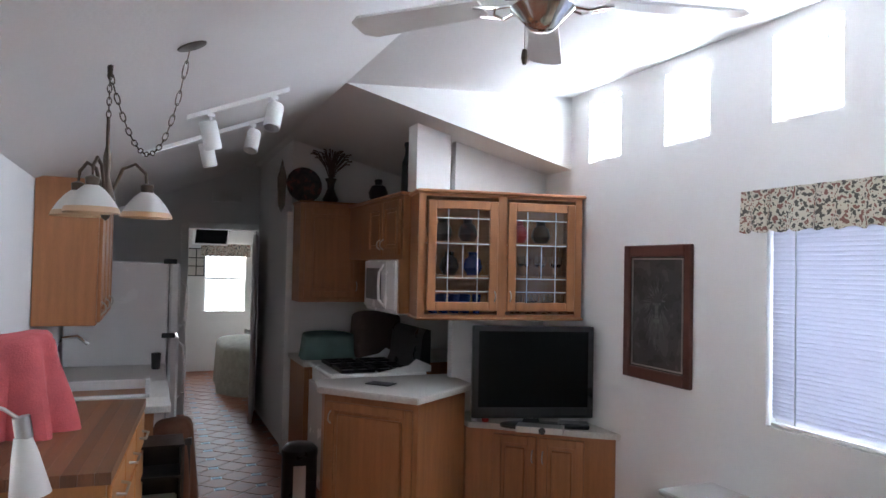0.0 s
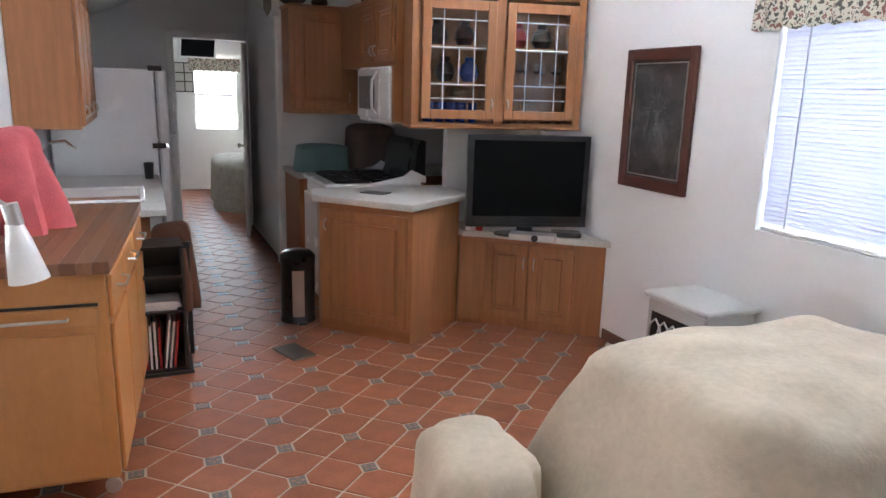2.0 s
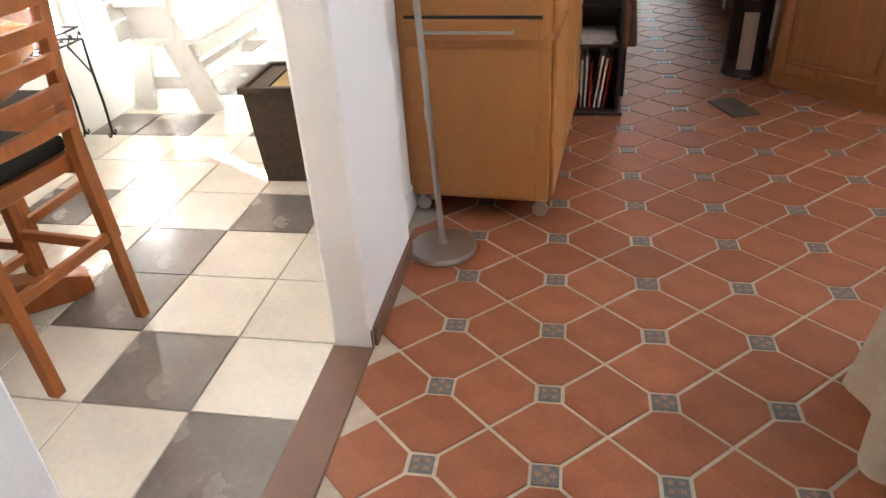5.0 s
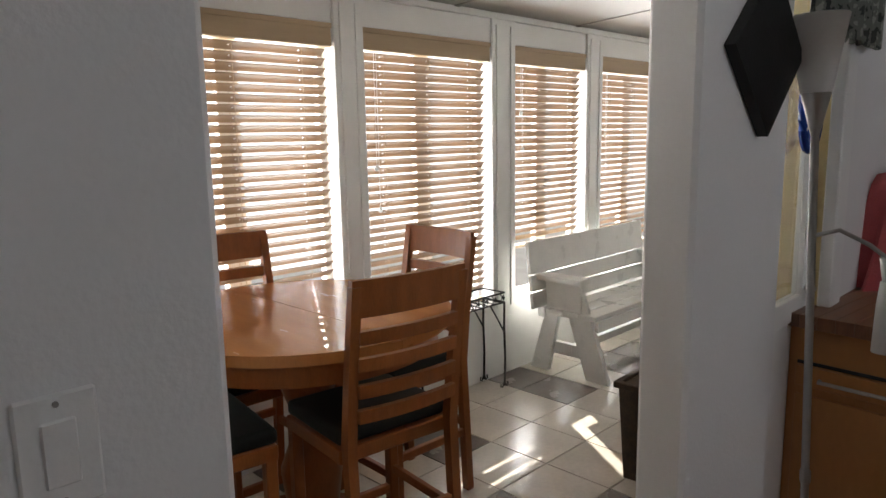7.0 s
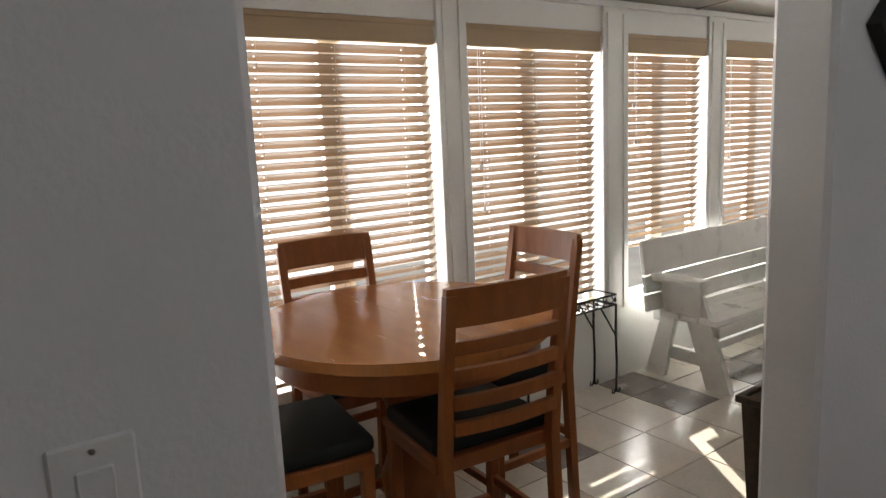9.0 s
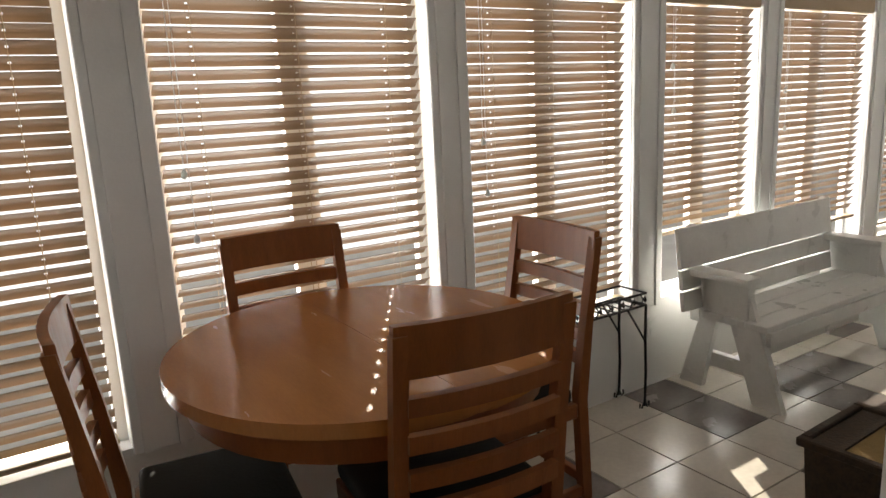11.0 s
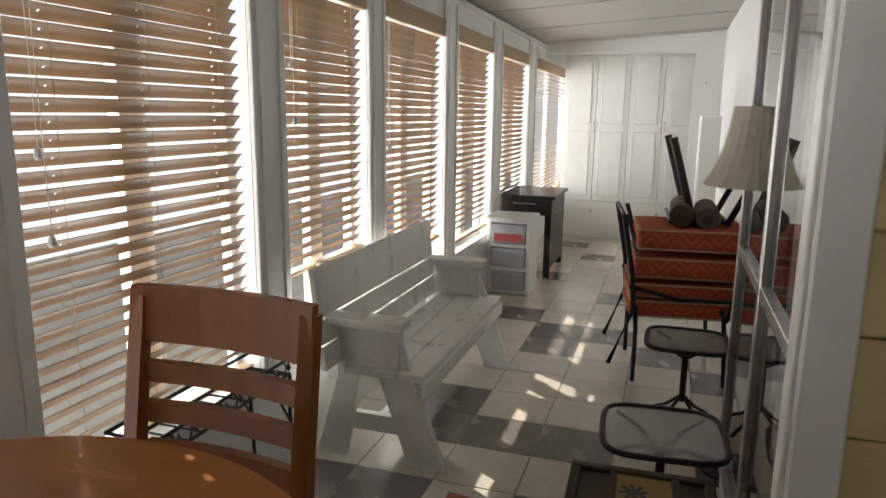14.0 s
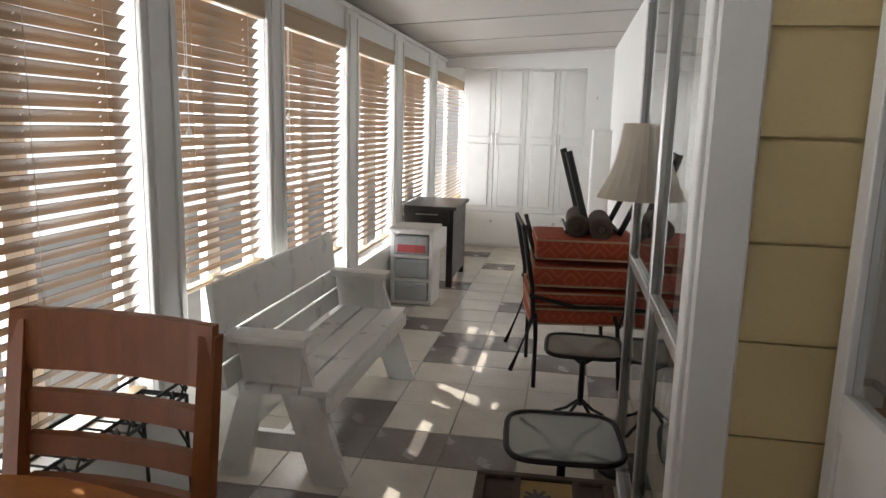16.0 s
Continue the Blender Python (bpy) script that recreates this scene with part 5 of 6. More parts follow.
slab("end_drawer", M_MAPLE, -CW + 0.03, -0.03, -0.02, -0.001, 0.69, 0.755, ct, 0.003)
slab("drawer_shadow_gap", M_BLACK, -CW + 0.03, -0.03, -0.003, -0.0005, 0.757, 0.768, ct)
Build().rod([(-0.45, -0.022, 0.72), (-0.45, -0.04, 0.72), (-0.13, -0.04, 0.72), (-0.13, -0.022, 0.72)], 0.006, 6).done("towel_bar", M_STEEL, ct, True)
for k in range(3):
    y0 = 0.03 + 0.44 * k
    slab("side_door", M_MAPLE, 0.001, 0.018, y0, y0 + 0.42, 0.10, 0.68, ct, 0.004)
    d = slab("side_drawer", M_MAPLE, 0.001, 0.018, y0, y0 + 0.42, 0.70, 0.86, ct, 0.004)
    Build().rod([(0.018, y0 + 0.13, 0.79), (0.05, y0 + 0.14, 0.785), (0.05, y0 + 0.28, 0.785), (0.018, y0 + 0.29, 0.79)], 0.006, 6).done("handle", M_STEEL, d, True)
for x in (-CW + 0.04, -0.035):
    for y in (0.05, CLN - 0.05):
        cs = Build().lathe([(0.0, -0.012), (0.03, -0.012), (0.032, 0), (0.03, 0.012), (0.0, 0.012)], (0, 0, 0), 14, m=pose(0, 0, 0, 90)).box(-0.012, 0.012, -0.018, 0.018, 0.02, 0.052, 0.003).done("caster", M_STEEL, ct, True)
        cs.location = (x, y, 0.033)
draped("towel_covered_mixer", pose(0.30, 4.12, 0.9655, 0, 0, 20), 0.13, 0.12, 0.43, M_PINK, "coral pink towel draped over a mixer on the cart", "towel", 4.0, 0.04, 0.35, 0.28)

# torchiere with reading arm
tl = empty("torchiere_lamp", pose(0.31, 3.16, 0, 0, -2.2, 0), "brushed steel torchiere with white glass shade and reading arm", "lamp")
Build().lathe([(0.125, 0), (0.13, 0.012), (0.125, 0.025), (0.02, 0.035), (0.011, 0.06), (0.011, 0.52), (0.015, 0.53), (0.015, 0.56), (0.011, 0.57), (0.011, 1.54), (0.016, 1.56), (0.04, 1.66), (0, 1.66)], (0, 0, 0), 20).done("pole", M_STEEL, tl, True)
Build().lathe([(0.04, 1.655), (0.055, 1.74), (0.078, 1.86), (0.075, 1.86), (0.05, 1.74), (0.0, 1.67)], (0, 0, 0), 22).done("bowl_shade", M_FROST, tl, True, label="white glass bowl")
Build().rod([(0, 0, 1.26), (0.07, 0.0, 1.28), (0.14, 0.02, 1.24), (0.185, 0.03, 1.20)], 0.006, 8).rod([(0.185, 0.03, 1.21), (0.195, 0.03, 1.14)], 0.026, 12).done("reading_arm", M_STEEL, tl, True)
Build().lathe([(0.026, 0.0), (0.04, -0.06), (0.062, -0.19), (0.058, -0.19), (0.036, -0.06), (0.0, -0.005)], (0, 0, 0), 18).done("reading_shade", M_FROST, tl, True, label="white glass reading shade").matrix_basis = pose(0.19, 0.03, 1.145, 0, -6, 0)

# small book trolley with magazines
bs = empty("magazine_rack", pose(0.89, 4.74, 0), "dark narrow bookcase with magazines beside the cart", "bookcase")
b = Build()
b.box(-0.125, -0.11, -0.13, 0.12, 0.02, 0.74).box(0.11, 0.125, -0.13, 0.12, 0.02, 0.74)
for z in (0.02, 0.36, 0.56, 0.725):
    b.box(-0.11, 0.11, -0.13, 0.12, z, z + 0.015)
b.box(-0.11, 0.11, 0.11, 0.12, 0.03, 0.73).box(-0.13, 0.15, -0.15, 0.13, 0.0, 0.02, 0.003)
b.done("shelves", M_DESK, bs)
for k in range(7):
    o = slab("magazine", M_PAPER if k % 3 else M_RED, 0, 0.012, -0.11, 0.09, 0, random.uniform(0.22, 0.29), bevel=0.001, label="magazine standing on the bookcase shelf", category="magazine", group="magazines")
    o.matrix_basis = bs.matrix_basis @ pose(-0.10 + 0.024 * k, 0, 0.036, 0, 7 if k > 3 else 0, 0)
for k in range(5):
    o = slab("magazine", M_PAPER, -0.09, 0.09, -0.11, 0.08, 0, 0.009, bevel=0.001, label="magazine lying in the bookcase pile", category="magazine", group="magazines")
    o.matrix_basis = bs.matrix_basis @ pose(random.uniform(-0.01, 0.01), 0, 0.376 + 0.0095 * k, 0, 0, random.uniform(-6, 6))
draped("jacket", pose(0.97, 5.00, 0.28, 0, 0, 0), 0.12, 0.09, 0.52, mat("rust_brown_cloth", (0.12, 0.045, 0.02), 0.95, var=0.2, bump=0.3), "rust-brown jacket hanging over a stool by the sink", "jacket", 6.0, 0.02, 0.15)
sl = empty("stool", pose(0.97, 5.00, 0), "small dark wooden stool under the jacket", "stool")
slab("seat", M_DESK, -0.12, 0.10, -0.1, 0.1, 0.66, 0.70, sl, 0.005)
for x in (-0.1, 0.08):
    for y in (-0.08, 0.08):
        slab("leg", M_DESK, x - 0.012, x + 0.012, y - 0.012, y + 0.012, 0, 0.66, sl)

# sink run
sk = empty("sink_cabinet", pose(0, 0, 0), "oak sink cabinet with white laminate worktop and steel tap", "cabinet")
slab("body", M_OAK, XW + 0.005, 0.86, 4.90, 6.56, 0.0, 0.86, sk)
b = Build().box(XW + 0.003, 0.95, 4.86, 5.15, 0.862, 0.905, 0.005).box(XW + 0.003, 0.95, 5.75, 6.57, 0.862, 0.905, 0.005).box(XW + 0.003, 0.33, 5.15, 5.75, 0.862, 0.905).box(0.83, 0.95, 5.15, 5.75, 0.862, 0.905, 0.004)
b.box(XW + 0.003, XW + 0.02, 4.86, 6.57, 0.906, 1.02, 0.003)
b.done("worktop", M_LAMINATE, sk)
b = Build()
b.box(0.32, 0.35, 5.14, 5.76, 0.906, 0.925, 0.005).box(0.81, 0.84, 5.14, 5.76, 0.906, 0.925, 0.005).box(0.35, 0.81, 5.14, 5.17, 0.906, 0.925, 0.005).box(0.35, 0.81, 5.73, 5.76, 0.906, 0.925, 0.005).box(0.34, 0.82, 5.16, 5.74, 0.72, 0.735).box(0.335, 0.345, 5.155, 5.745, 0.735, 0.906).box(0.815, 0.825, 5.155, 5.745, 0.735, 0.906).box(0.345, 0.815, 5.155, 5.165, 0.735, 0.906).box(0.345, 0.815, 5.735, 5.745, 0.735, 0.906)
b.done("basin", M_APPL, sk)
Build().rod([(0.30, 5.40, 0.905), (0.30, 5.40, 1.18), (0.34, 5.40, 1.24), (0.42, 5.40, 1.25), (0.48, 5.40, 1.20)], 0.011, 8).rod([(0.30, 5.40, 0.96), (0.30, 5.33, 1.0), (0.36, 5.28, 1.08)], 0.006, 6).lathe([(0.03, 0.905), (0.03, 0.93), (0, 0.93)], (0.30, 5.40, 0), 12).done("tap", M_CHROME, sk, True, label="chrome gooseneck tap")
Build().lathe([(0.03, 0), (0.036, 0.12), (0.033, 0.12), (0, 0.01)], (0, 0, 0), 14).done("cup", M_BLACK, None, True, label="black cup at the back of the worktop", category="cup").matrix_basis = pose(0.88, 6.30, 0.906)
lu = empty("wall_cabinet", pose(0, 0, 0), "oak wall cabinet above the sink", "cabinet")
slab("body", M_OAK, XW + 0.004, 0.53, 5.20, 6.52, 1.33, 2.20, lu, 0.003)
for k in range(3):
    add_door(lu, pose(0.532, 5.22 + 0.43 * k, 1.35, 0, 0, 90), 0.41, 0.82, 0.04, 0.08)

fr = empty("refrigerator", pose(0.62, 6.62, 0), "white two-door refrigerator with long white handles", "refrigerator")
slab("body", M_APPL, -0.40, 0.34, 0.0, 0.72, 0.02, 1.71, fr, 0.012)
for z0, z1 in ((0.05, 1.12), (1.14, 1.71)):
    d = slab("door", M_APPL, 0.352, 0.43, 0.0, 0.72, z0, z1, fr, 0.018)
    hz = (z1 - 0.5, z1 - 0.06) if z0 < 1 else (z0 + 0.05, z0 + 0.42)
    Build().rod([(0.43, 0.05, hz[0]), (0.475, 0.05, hz[0] + 0.04), (0.48, 0.05, (hz[0] + hz[1]) / 2), (0.475, 0.05, hz[1] - 0.04), (0.43, 0.05, hz[1])], 0.012, 8).done("handle", M_APPL, d, True)
for z in (1.125, 1.72):
    slab("hinge", M_BLACK, 0.30, 0.40, -0.004, 0.05, z - 0.02, z + 0.02, fr, 0.004)

# hanging lamp over the cart
cl = empty("chandelier", pose(0.67, 3.2, 0.04), "bronze chandelier with bell glass shades on a swagged chain", "chandelier")
Build().lathe([(0.0, 2.44), (0.02, 2.43), (0.022, 2.455)], (0.25, 0, 0), 10).lathe([(0.0, -0.028), (0.05, -0.02), (0.065, 0.0), (0.065, 0.008), (0, 0.008)], (0.25, 0, 2.452), 24, m=pose(0, 0, 0, 0, -22, 0)).lathe([(0.0, 2.29), (0.008, 2.30), (0.01, 2.335)], (0, 0, 0), 8).done("canopy", M_BRONZE, cl, True)
b = Build()
path = [(0.0, 2.31)] + [(0.25 * t, 2.31 + 0.13 * t - 0.34 * 4 * t * (1 - t) * (0.8 + 0.35 * t)) for t in [k / 26 for k in range(1, 26)]] + [(0.25, 2.43)]
for k, (p, q) in enumerate(zip(path, path[1:])):
    c, dv = Vector(((p[0] + q[0]) / 2, 0, (p[1] + q[1]) / 2)), Vector((q[0] - p[0], 0, q[1] - p[1]))
    side_v = Vector((0, 1, 0)) if k % 2 else Vector((-dv.z, 0, dv.x)).normalized()
    ring = [c + dv * 0.62 * math.cos(a) + side_v * 0.008 * math.sin(a) for a in [2 * math.pi * i / 10 for i in range(11)]]
    b.rod(ring, 0.0022, 4)
for k in range(7):
    c = Vector((0, 0, 2.30 - 0.022 * k))
    sv = Vector((0, 1, 0)) if k % 2 else Vector((1, 0, 0))
    b.rod([c + Vector((0, 0, 0.015)) * math.cos(a) + sv * 0.007 * math.sin(a) for a in [2 * math.pi * i / 10 for i in range(11)]], 0.002, 4)
b.done("chain", M_BRONZE, cl)
Build().lathe([(0.0, 1.81), (0.012, 1.82), (0.02, 1.85), (0.03, 1.88), (0.02, 1.92), (0.01, 1.96), (0.014, 2.02), (0.006, 2.06), (0.006, 2.16), (0, 2.16)], (0, 0, 0), 14).done("column", M_BRONZE, cl, True)
for a in (15, 135, 255):
    c, s = math.cos(radians(a)), math.sin(radians(a))
    Build().rod([(c * 0.015, s * 0.015, 1.90), (c * 0.05, s * 0.05, 1.99), (c * 0.09, s * 0.09, 2.01), (c * 0.125, s * 0.125, 1.98), (c * 0.13, s * 0.13, 1.93)], 0.006, 8).lathe([(0.02, 1.915), (0.022, 1.94), (0.0, 1.95)], (c * 0.13, s * 0.13, 0), 10).done("arm", M_BRONZE, cl, True)
    sh = Build().lathe([(0.022, 1.915), (0.04, 1.90), (0.06, 1.875), (0.078, 1.845), (0.076, 1.845), (0.058, 1.875), (0.038, 1.90), (0.0, 1.912)], (c * 0.13, s * 0.13, 0), 20).done("glass_shade", M_FROST, cl, True, label="white bell glass shade")
    Build().lathe([(0.0785, 1.8455), (0.085, 1.828), (0.083, 1.828), (0.0765, 1.8455)], (c * 0.13, s * 0.13, 0), 20).done("shade_rim", M_AMBER, cl, True, label="amber glass rim")

# track lights on the slope
csl = lambda x: 2.13 + (x - XS) * (RZ - 2.13) / (RX - XS)
for yy, x0, x1, heads in ((4.5, 0.97, 1.50, (1.09, 1.42)), (5.35, 0.75, 1.50, (1.14, 1.42))):
    tk = empty("track_light", pose(0, yy, 0), "white track light rail with cylindrical spot heads", "track light", "track lights")
    Build().prism([(x0, csl(x0) - 0.03), (x1, csl(x1) - 0.03), (x1, csl(x1) - 0.004), (x0, csl(x0) - 0.004)], 1, -0.018, 0.018).done("rail", M_WHITE, tk)
    for i, hx in enumerate(heads):
        zt = csl(hx) - 0.03
        hd = Build().rod([(hx, 0, zt), (hx, 0, zt - 0.06)], 0.008, 8).box(hx - 0.02, hx + 0.02, -0.015, 0.015, zt - 0.02, zt, 0.003)
        hd.lathe([(0.0, 0.07), (0.042, 0.07), (0.046, 0.06), (0.046, -0.08), (0.04, -0.08), (0.04, -0.02), (0, -0.02)], (hx, 0, zt - 0.11), 18, m=pose(0, 0, 0, -20 if i else 15, 12 if i else -15, 0))
        hd.done("spot_head", M_WHITE, tk, True)

# ceiling fan
cf = empty("ceiling_fan", pose(1.90, 2.46, 0.02), "white ceiling fan with chrome motor and pull chain", "fan")
Build().lathe([(0.0, 2.43), (0.035, 2.435), (0.06, 2.46), (0.10, 2.50), (0.105, 2.56), (0.07, 2.60), (0.02, 2.61), (0.015, 2.78), (0.06, 2.79), (0.07, 2.85), (0, 2.85)], (0, 0, 0), 26).done("motor", M_CHROME, cf, True)
for k in range(5):
    a = -14 + 72 * k
    bl2 = Build().prism([(0.20, -0.05), (0.64, -0.07), (0.68, -0.04), (0.68, 0.04), (0.64, 0.07), (0.20, 0.05)], 2, -0.004, 0.004).done("blade", M_WHITE, cf)
    bl2.matrix_basis = pose(0, 0, 2.535, 10, 0, a)
    br = Build().rod([(0.09, 0.02, -0.02), (0.14, 0.035, -0.03), (0.22, 0.03, -0.012)], 0.006, 6).rod([(0.09, -0.02, -0.02), (0.14, -0.035, -0.03), (0.22, -0.03, -0.012)], 0.006, 6).rod([(0.14, -0.035, -0.03), (0.16, 0, -0.03), (0.14, 0.035, -0.03)], 0.005, 6).done("blade_iron", M_CHROME, cf, True)
    br.matrix_basis = pose(0, 0, 2.535, 10, 0, a)
Build().rod([(-0.06, 0, 2.45), (-0.06, 0, 2.37)], 0.0012, 4).lathe([(0.0, 0.02), (0.008, 0.015), (0.011, -0.01), (0.006, -0.03), (0, -0.03)], (-0.06, 0, 2.35), 10).done("pull_chain", M_BRONZE, cf)

# wall decor
Build().prism([(-0.225, 0.0), (0.0, 0.21), (0.225, 0.0), (0.0, -0.21)], 0, 0.002, 0.03).done("diamond_wall_hanging", M_BLACKM, None, label="black diamond-shaped metal wall hanging", category="wall art").matrix_basis = pose(XW, 2.90, 1.75)
b = Build()
b.rod([(0, 0.085 * math.cos(t), 0.13 * math.sin(t)) for t in [2 * math.pi * k / 24 for k in range(25)]], 0.013, 8)
for k in range(10):
    t = 2 * math.pi * k / 10
    b.lathe([(0, -0.02), (0.014, 0), (0, 0.02)], (0.0, 0.045 * math.cos(t), 0.08 * math.sin(t)), 6, 0.4, 1)
b.rod([(0, 0, 0.12), (0, 0.01, 0), (0, 0, -0.12)], 0.005, 5)
b.done("glass_door_wreath", M_BLUE, None, True, label="blue iron ring ornament hung against the glass door", category="ornament").matrix_basis = pose(0.158, 3.42, 1.62)
Build().prism([(-0.03, 0.0), (-0.04, 0.25), (0.0, 0.42), (0.04, 0.25), (0.03, 0.0), (0, -0.06)], 1, 0.0, 0.03).done("carved_mask", M_BRONZE, None, label="long dark carved wall mask in the hall", category="wall art").matrix_basis = pose(1.90, 6.955, 2.25)
vt = empty("wall_vent", pose(1.62, 8.985, 2.48), "white louvred wall vent above the doorway", "vent")
slab("frame", M_WHITE, -0.16, 0.16, 0.0, 0.012, -0.06, 0.06, vt, 0.003)
for k in range(5):
    slab("louvre", M_WHITE, -0.14, 0.14, -0.012, 0.0, -0.045 + 0.02 * k, -0.035 + 0.02 * k, vt)

# bedroom door, open against the hall wall, and its casing
w = Build().box(1.14, 1.22, 8.975, 8.999, 0, 2.16, 0.004).box(1.22, 1.98, 8.975, 8.999, 2.10, 2.18, 0.004)
w.box(1.96, 2.0, 6.99, 7.10, 0, 2.2, 0.004)
w.done("trim_door_casing", M_WHITE, **ST)
dr = empty("bedroom_door", pose(1.975, 8.97, 0.01, 0, 0, -100), "white panelled door standing open in the hall", "door")
b = Build().box(0, 0.74, -0.018, 0.018, 0, 2.03, 0.004)
for z0, z1 in ((0.18, 0.85), (1.0, 1.9)):
    for x0, x1 in ((0.1, 0.33), (0.41, 0.64)):
        b.box(x0, x1, -0.024, -0.017, z0, z1, 0.006).box(x0, x1, 0.017, 0.024, z0, z1, 0.006)
b.done("leaf", M_WHITE, dr)
Build().lathe([(0.026, 0), (0.012, 0.01), (0.012, 0.03), (0.028, 0.045), (0.02, 0.065), (0, 0.068)], (0, 0, 0), 14, m=pose(0, 0, 0, 90)).done("knob", M_STEEL, dr, True).location = (0.68, -0.018, 0.98)
for z in (0.25, 1.05, 1.8):
    slab("hinge", M_STEEL, -0.008, 0.01, -0.024, -0.016, z, z + 0.09, dr)

# bedroom
bd = empty("bed", pose(2.1, 10.9, 0), "bed under a loose sage green bedspread", "bed")
o = draped("bedspread", pose(2.35, 10.7, 0, 0, 0, 0), 0.62, 0.95, 0.66, M_BED, "", "", 1.0, 0.03, 0.05, 0.5, 64, 14)
o.parent, o.matrix_parent_inverse = bd, bd.matrix_basis.inverted()
bt = empty("wall_television", pose(1.62, 11.0, 2.12, 20, 0, 10), "white-framed flat television on a ceiling mount", "television")
slab("body", M_WHITE, -0.25, 0.25, -0.02, 0.03, -0.16, 0.16, bt, 0.01)
slab("screen", M_SCREEN, -0.22, 0.22, -0.024, -0.0205, -0.13, 0.13, bt)
Build().rod([(0, 0.03, 0), (0, 0.1, 0.1), (0, -0.12, 0.75)], 0.02, 8).done("mount", M_BLACK, bt)
pf = empty("collage_picture_frame", pose(1.42, 12.19, 1.72), "black collage picture frame on the bedroom wall", "picture frame")
b = Build()
for x in (-0.2, -0.07, 0.07, 0.19):
    b.box(x, x + 0.015, -0.02, 0.0, -0.22, 0.22)
for z in (-0.22, -0.07, 0.06, 0.205):
    b.box(-0.2, 0.205, -0.02, 0.0, z, z + 0.015)
b.done("frame", M_BLACK, pf)
slab("photographs", M_PAPER, -0.19, 0.19, -0.008, -0.001, -0.21, 0.21, pf)

# ---- floor pieces ----
# terracotta: squares of 0.212 on the skew, two opposite corners cut for small insets
fl_main, fl_sun = bpy.data.objects["floor"], bpy.data.objects["floor_sunroom"]
P, PY, OX, OY = 0.310, 0.288, 0.427, 2.417


def clay_piece(along_x):
    """A hexagon reaching between two insets, laid along x or along y."""
    h, c, g = 0.5, 0.115, 0.026
    pts = [(-h + c, c), (0, h), (h - c, c), (h - c, -c), (0, -h), (-h + c, -c)]
    pts = [(u * (1 - 2 * g), v * (1 - 2 * g)) for u, v in pts]
    if not along_x:
        pts = [(v, u) for u, v in pts][::-1]
    pts = [(u * P, v * PY) for u, v in pts]
    b = Build()
    lo = [b.bm.verts.new((u, v, -0.012)) for u, v in pts]
    mid = [b.bm.verts.new((u, v, -0.0015)) for u, v in pts]
    hi = [b.bm.verts.new((u * 0.985, v * 0.985, 0.0)) for u, v in pts]
    b.bm.faces.new(hi)
    for p, q in ((lo, mid), (mid, hi)):
        for i in range(6):
            j = (i + 1) % 6
            b.bm.faces.new((p[i], p[j], q[j], q[i]))
    bmesh.ops.recalc_face_normals(b.bm, faces=b.bm.faces)
    me = bpy.data.meshes.new("tile")
    b.bm.to_mesh(me)
    b.bm.free()
    me.materials.append(M_TERRA)
    return me


def inset_mesh(kind):
    b = Build()
    a = 0.034 if kind else 0.031
    b.box(-a, a, -a * 0.93, a * 0.93, -0.012, -0.0005, 0.0015)
    me = bpy.data.meshes.new("inset")
    b.bm.to_mesh(me)
    b.bm.free()
    me.materials.append(M_DOT)
    me.materials.append(M_DOT2)
    bm = bmesh.new()
    bm.from_mesh(me)
    k = 0
    if kind:
        quads = [((0, 0.9), (0.35, 0.55), (0, 0.2), (-0.35, 0.55))]
        quads = [[(c * u - s * v, s * u + c * v) for u, v in quads[0]] for c, s in ((1, 0), (0, 1), (-1, 0), (0, -1))]
    else:
        quads = [[(x + d * u, y + d * v) for u, v in ((1, 1), (-1, 1), (-1, -1), (1, -1))] for x in (-0.45, 0.45) for y in (-0.45, 0.45) for d in (0.22,)]
    for q in quads:
        f = bm.faces.new([bm.verts.new((u * a, v * a * 0.93, 0.0002)) for u, v in q])
        f.normal_update()
        if f.normal.z < 0:
            f.normal_flip()
        f.material_index = 1
    bm.to_mesh(me)
    bm.free()
    return me


HX, HY, IX, IP = clay_piece(True), clay_piece(False), inset_mesh(True), inset_mesh(False)
near = lambda x, y: 0.25 < x < 2.75 and 2.0 < y < 4.75
rest, rest_d = bmesh.new(), bmesh.new()


def lay(me, x, y, name, far):
    if near(x, y):
        o = new(name, me)
        o.parent, o.location = fl_main, (x, y, random.uniform(-0.0006, 0.0006))
        o.rotation_euler = (random.uniform(-0.002, 0.002), random.uniform(-0.002, 0.002), 0)
    else:
        tmp = me.copy()
        tmp.transform(Matrix.Translation((x, y, random.uniform(-0.0006, 0.0006))))
        far.from_mesh(tmp)
        bpy.data.meshes.remove(tmp)


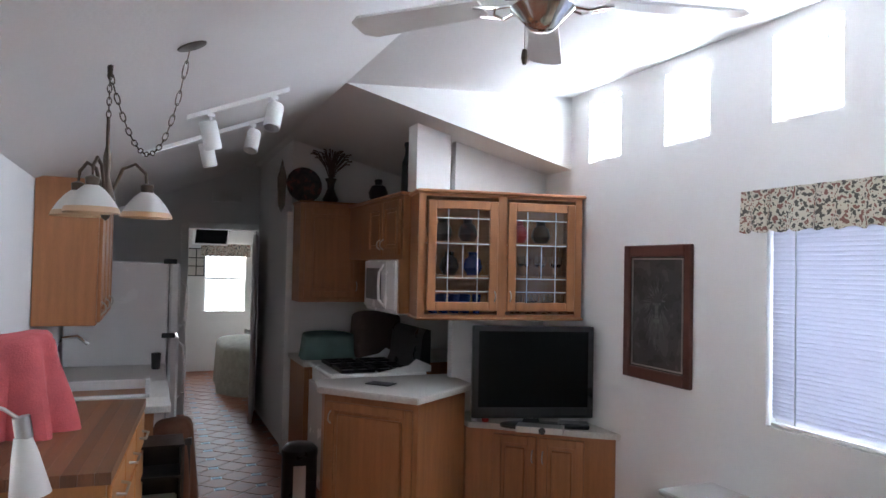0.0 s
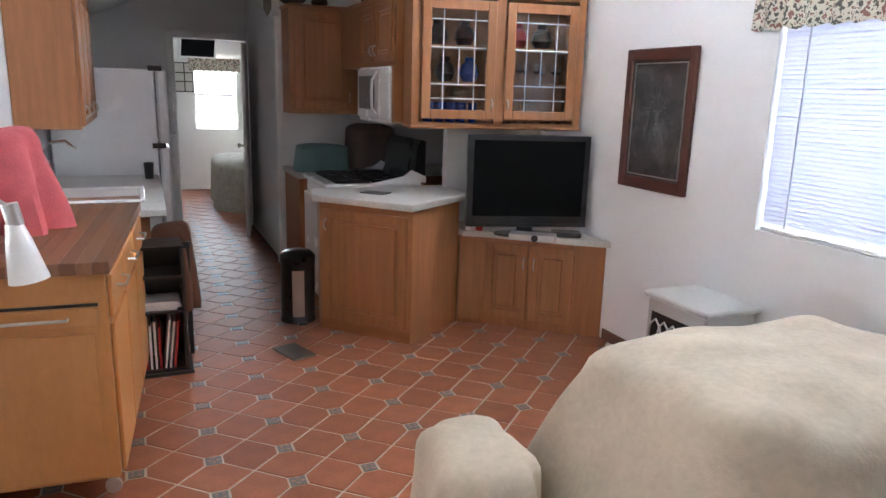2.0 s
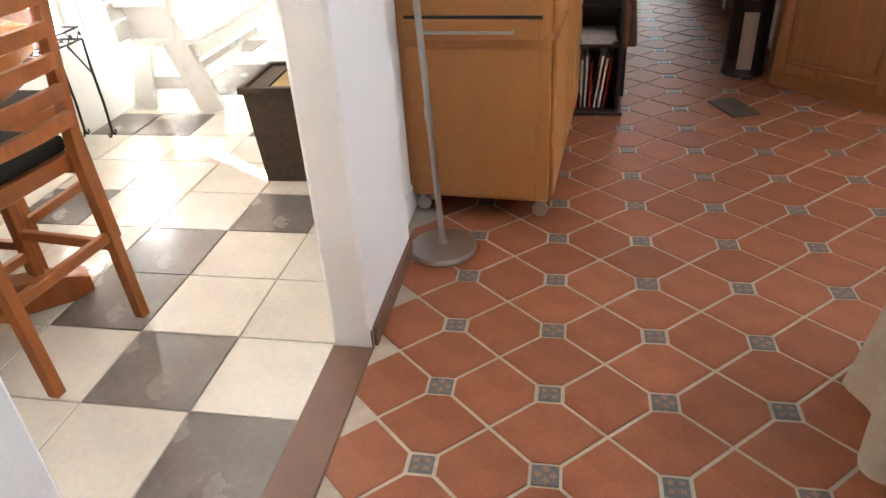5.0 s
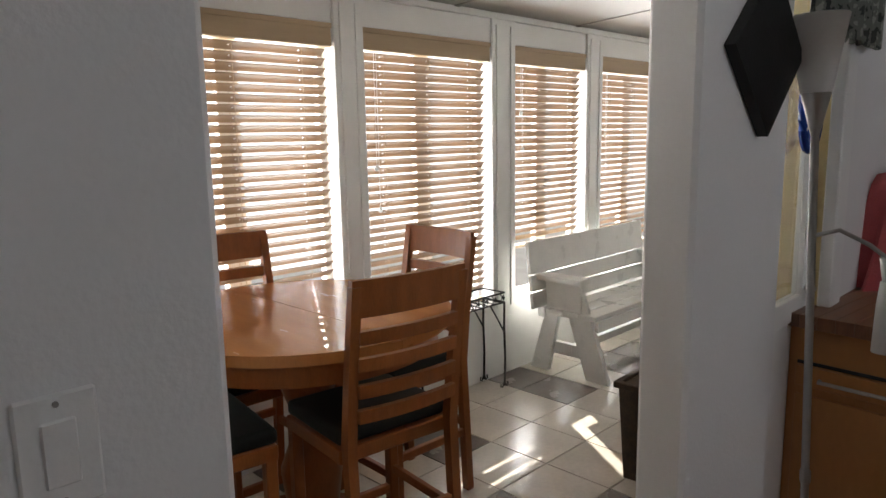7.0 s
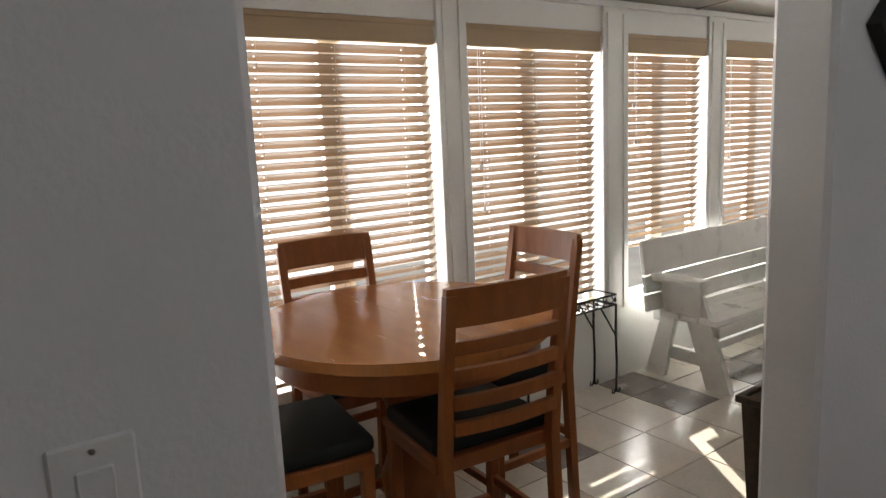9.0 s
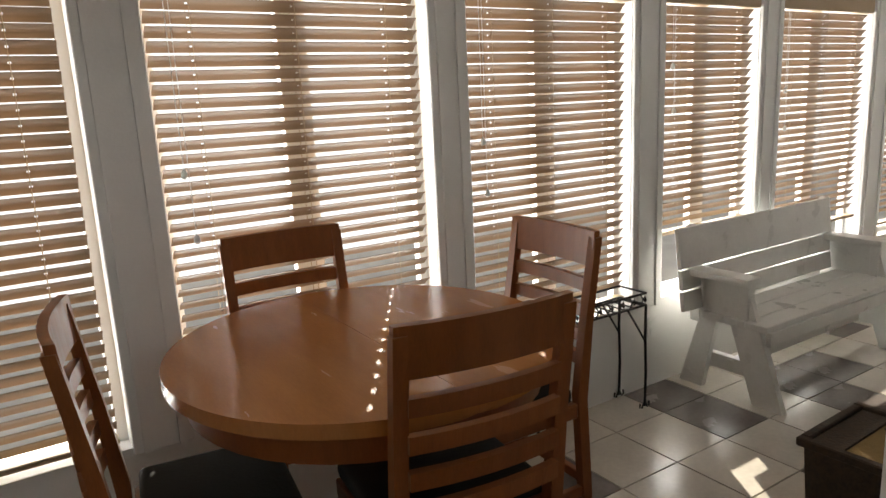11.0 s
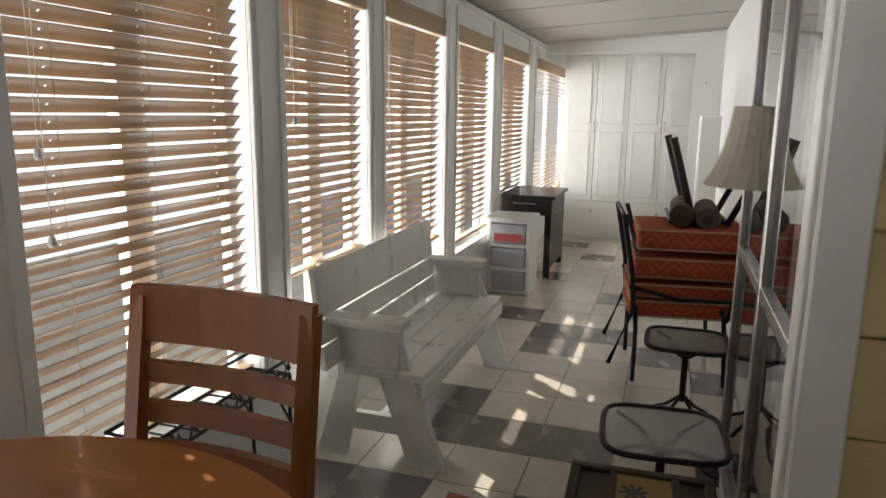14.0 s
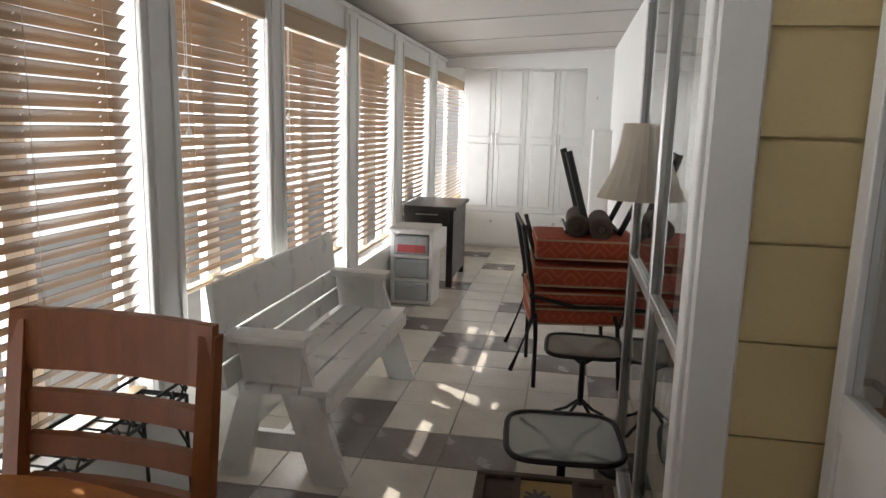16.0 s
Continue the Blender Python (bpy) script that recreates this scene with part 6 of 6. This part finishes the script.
for i in range(-2, 12):
    for j in range(-15, 36):
        x, y = OX + P * i, OY + PY * j
        even = (i + j) % 2 == 0
        if XW + 0.04 < x < XE:
            lay(IX if even else IP, x, y, "inset_tile", rest_d)
        if XW + 0.06 < x + P / 2 < XE - 0.05:
            lay(HX, x + P / 2, y, "clay_tile", rest)
        if XW + 0.02 < x < XE:
            lay(HY, x, y + PY / 2, "clay_tile", rest)
for bm, nm, mm in ((rest, "far_clay_tiles", (M_TERRA,)), (rest_d, "far_inset_tiles", (M_DOT, M_DOT2))):
    me = bpy.data.meshes.new(nm)
    bm.to_mesh(me)
    bm.free()
    for m in mm:
        me.materials.append(m)
    o = new(nm, me)
    o.parent = fl_main
    tagged(o, kind="stuff")

# sunroom: cream and taupe squares
DARK = {(-1, 0), (0, -1), (-1, 3), (-2, 2), (-2, 1), (-5, 6), (-4, 6), (-4, 8), (-3, 8), (-2, 8), (-2, 6), (-4, 9), (-3, 12), (-3, 13), (-4, 14), (-5, 14), (-2, 13), (-1, 12), (0, 11), (0, 8),
        (-5, 11), (0, 5), (-4, 3), (-3, -2), (-5, 1), (-4, 18), (-2, 16), (-3, 21), (-1, 22), (-4, 23), (-4, -1)}
TX, TY = 0.348, 0.337
sq = Build()
sq.box(-TX / 2 + 0.003, TX / 2 - 0.003, -TY / 2 + 0.003, TY / 2 - 0.003, -0.01, 0.0, 0.0015)
ml = bpy.data.meshes.new("tile")
sq.bm.to_mesh(ml)
sq.bm.free()
mdk = ml.copy()
ml.materials.append(M_CREAM)
mdk.materials.append(M_DARKT)
for i in range(-6, 1):
    for j in range(-8, 30):
        x, y = -0.265 + TX * (i + 0.5), 2.236 + TY * (j + 0.5)
        if x - TX / 2 < XO - 0.25 or x > XS:
            continue
        o = new("floor_tile", mdk if (i, j) in DARK else ml)
        o.parent, o.location = fl_sun, (x, y, random.uniform(-0.0005, 0.0005))
        o.rotation_euler = (random.uniform(-0.0015, 0.0015), random.uniform(-0.0015, 0.0015), 0)
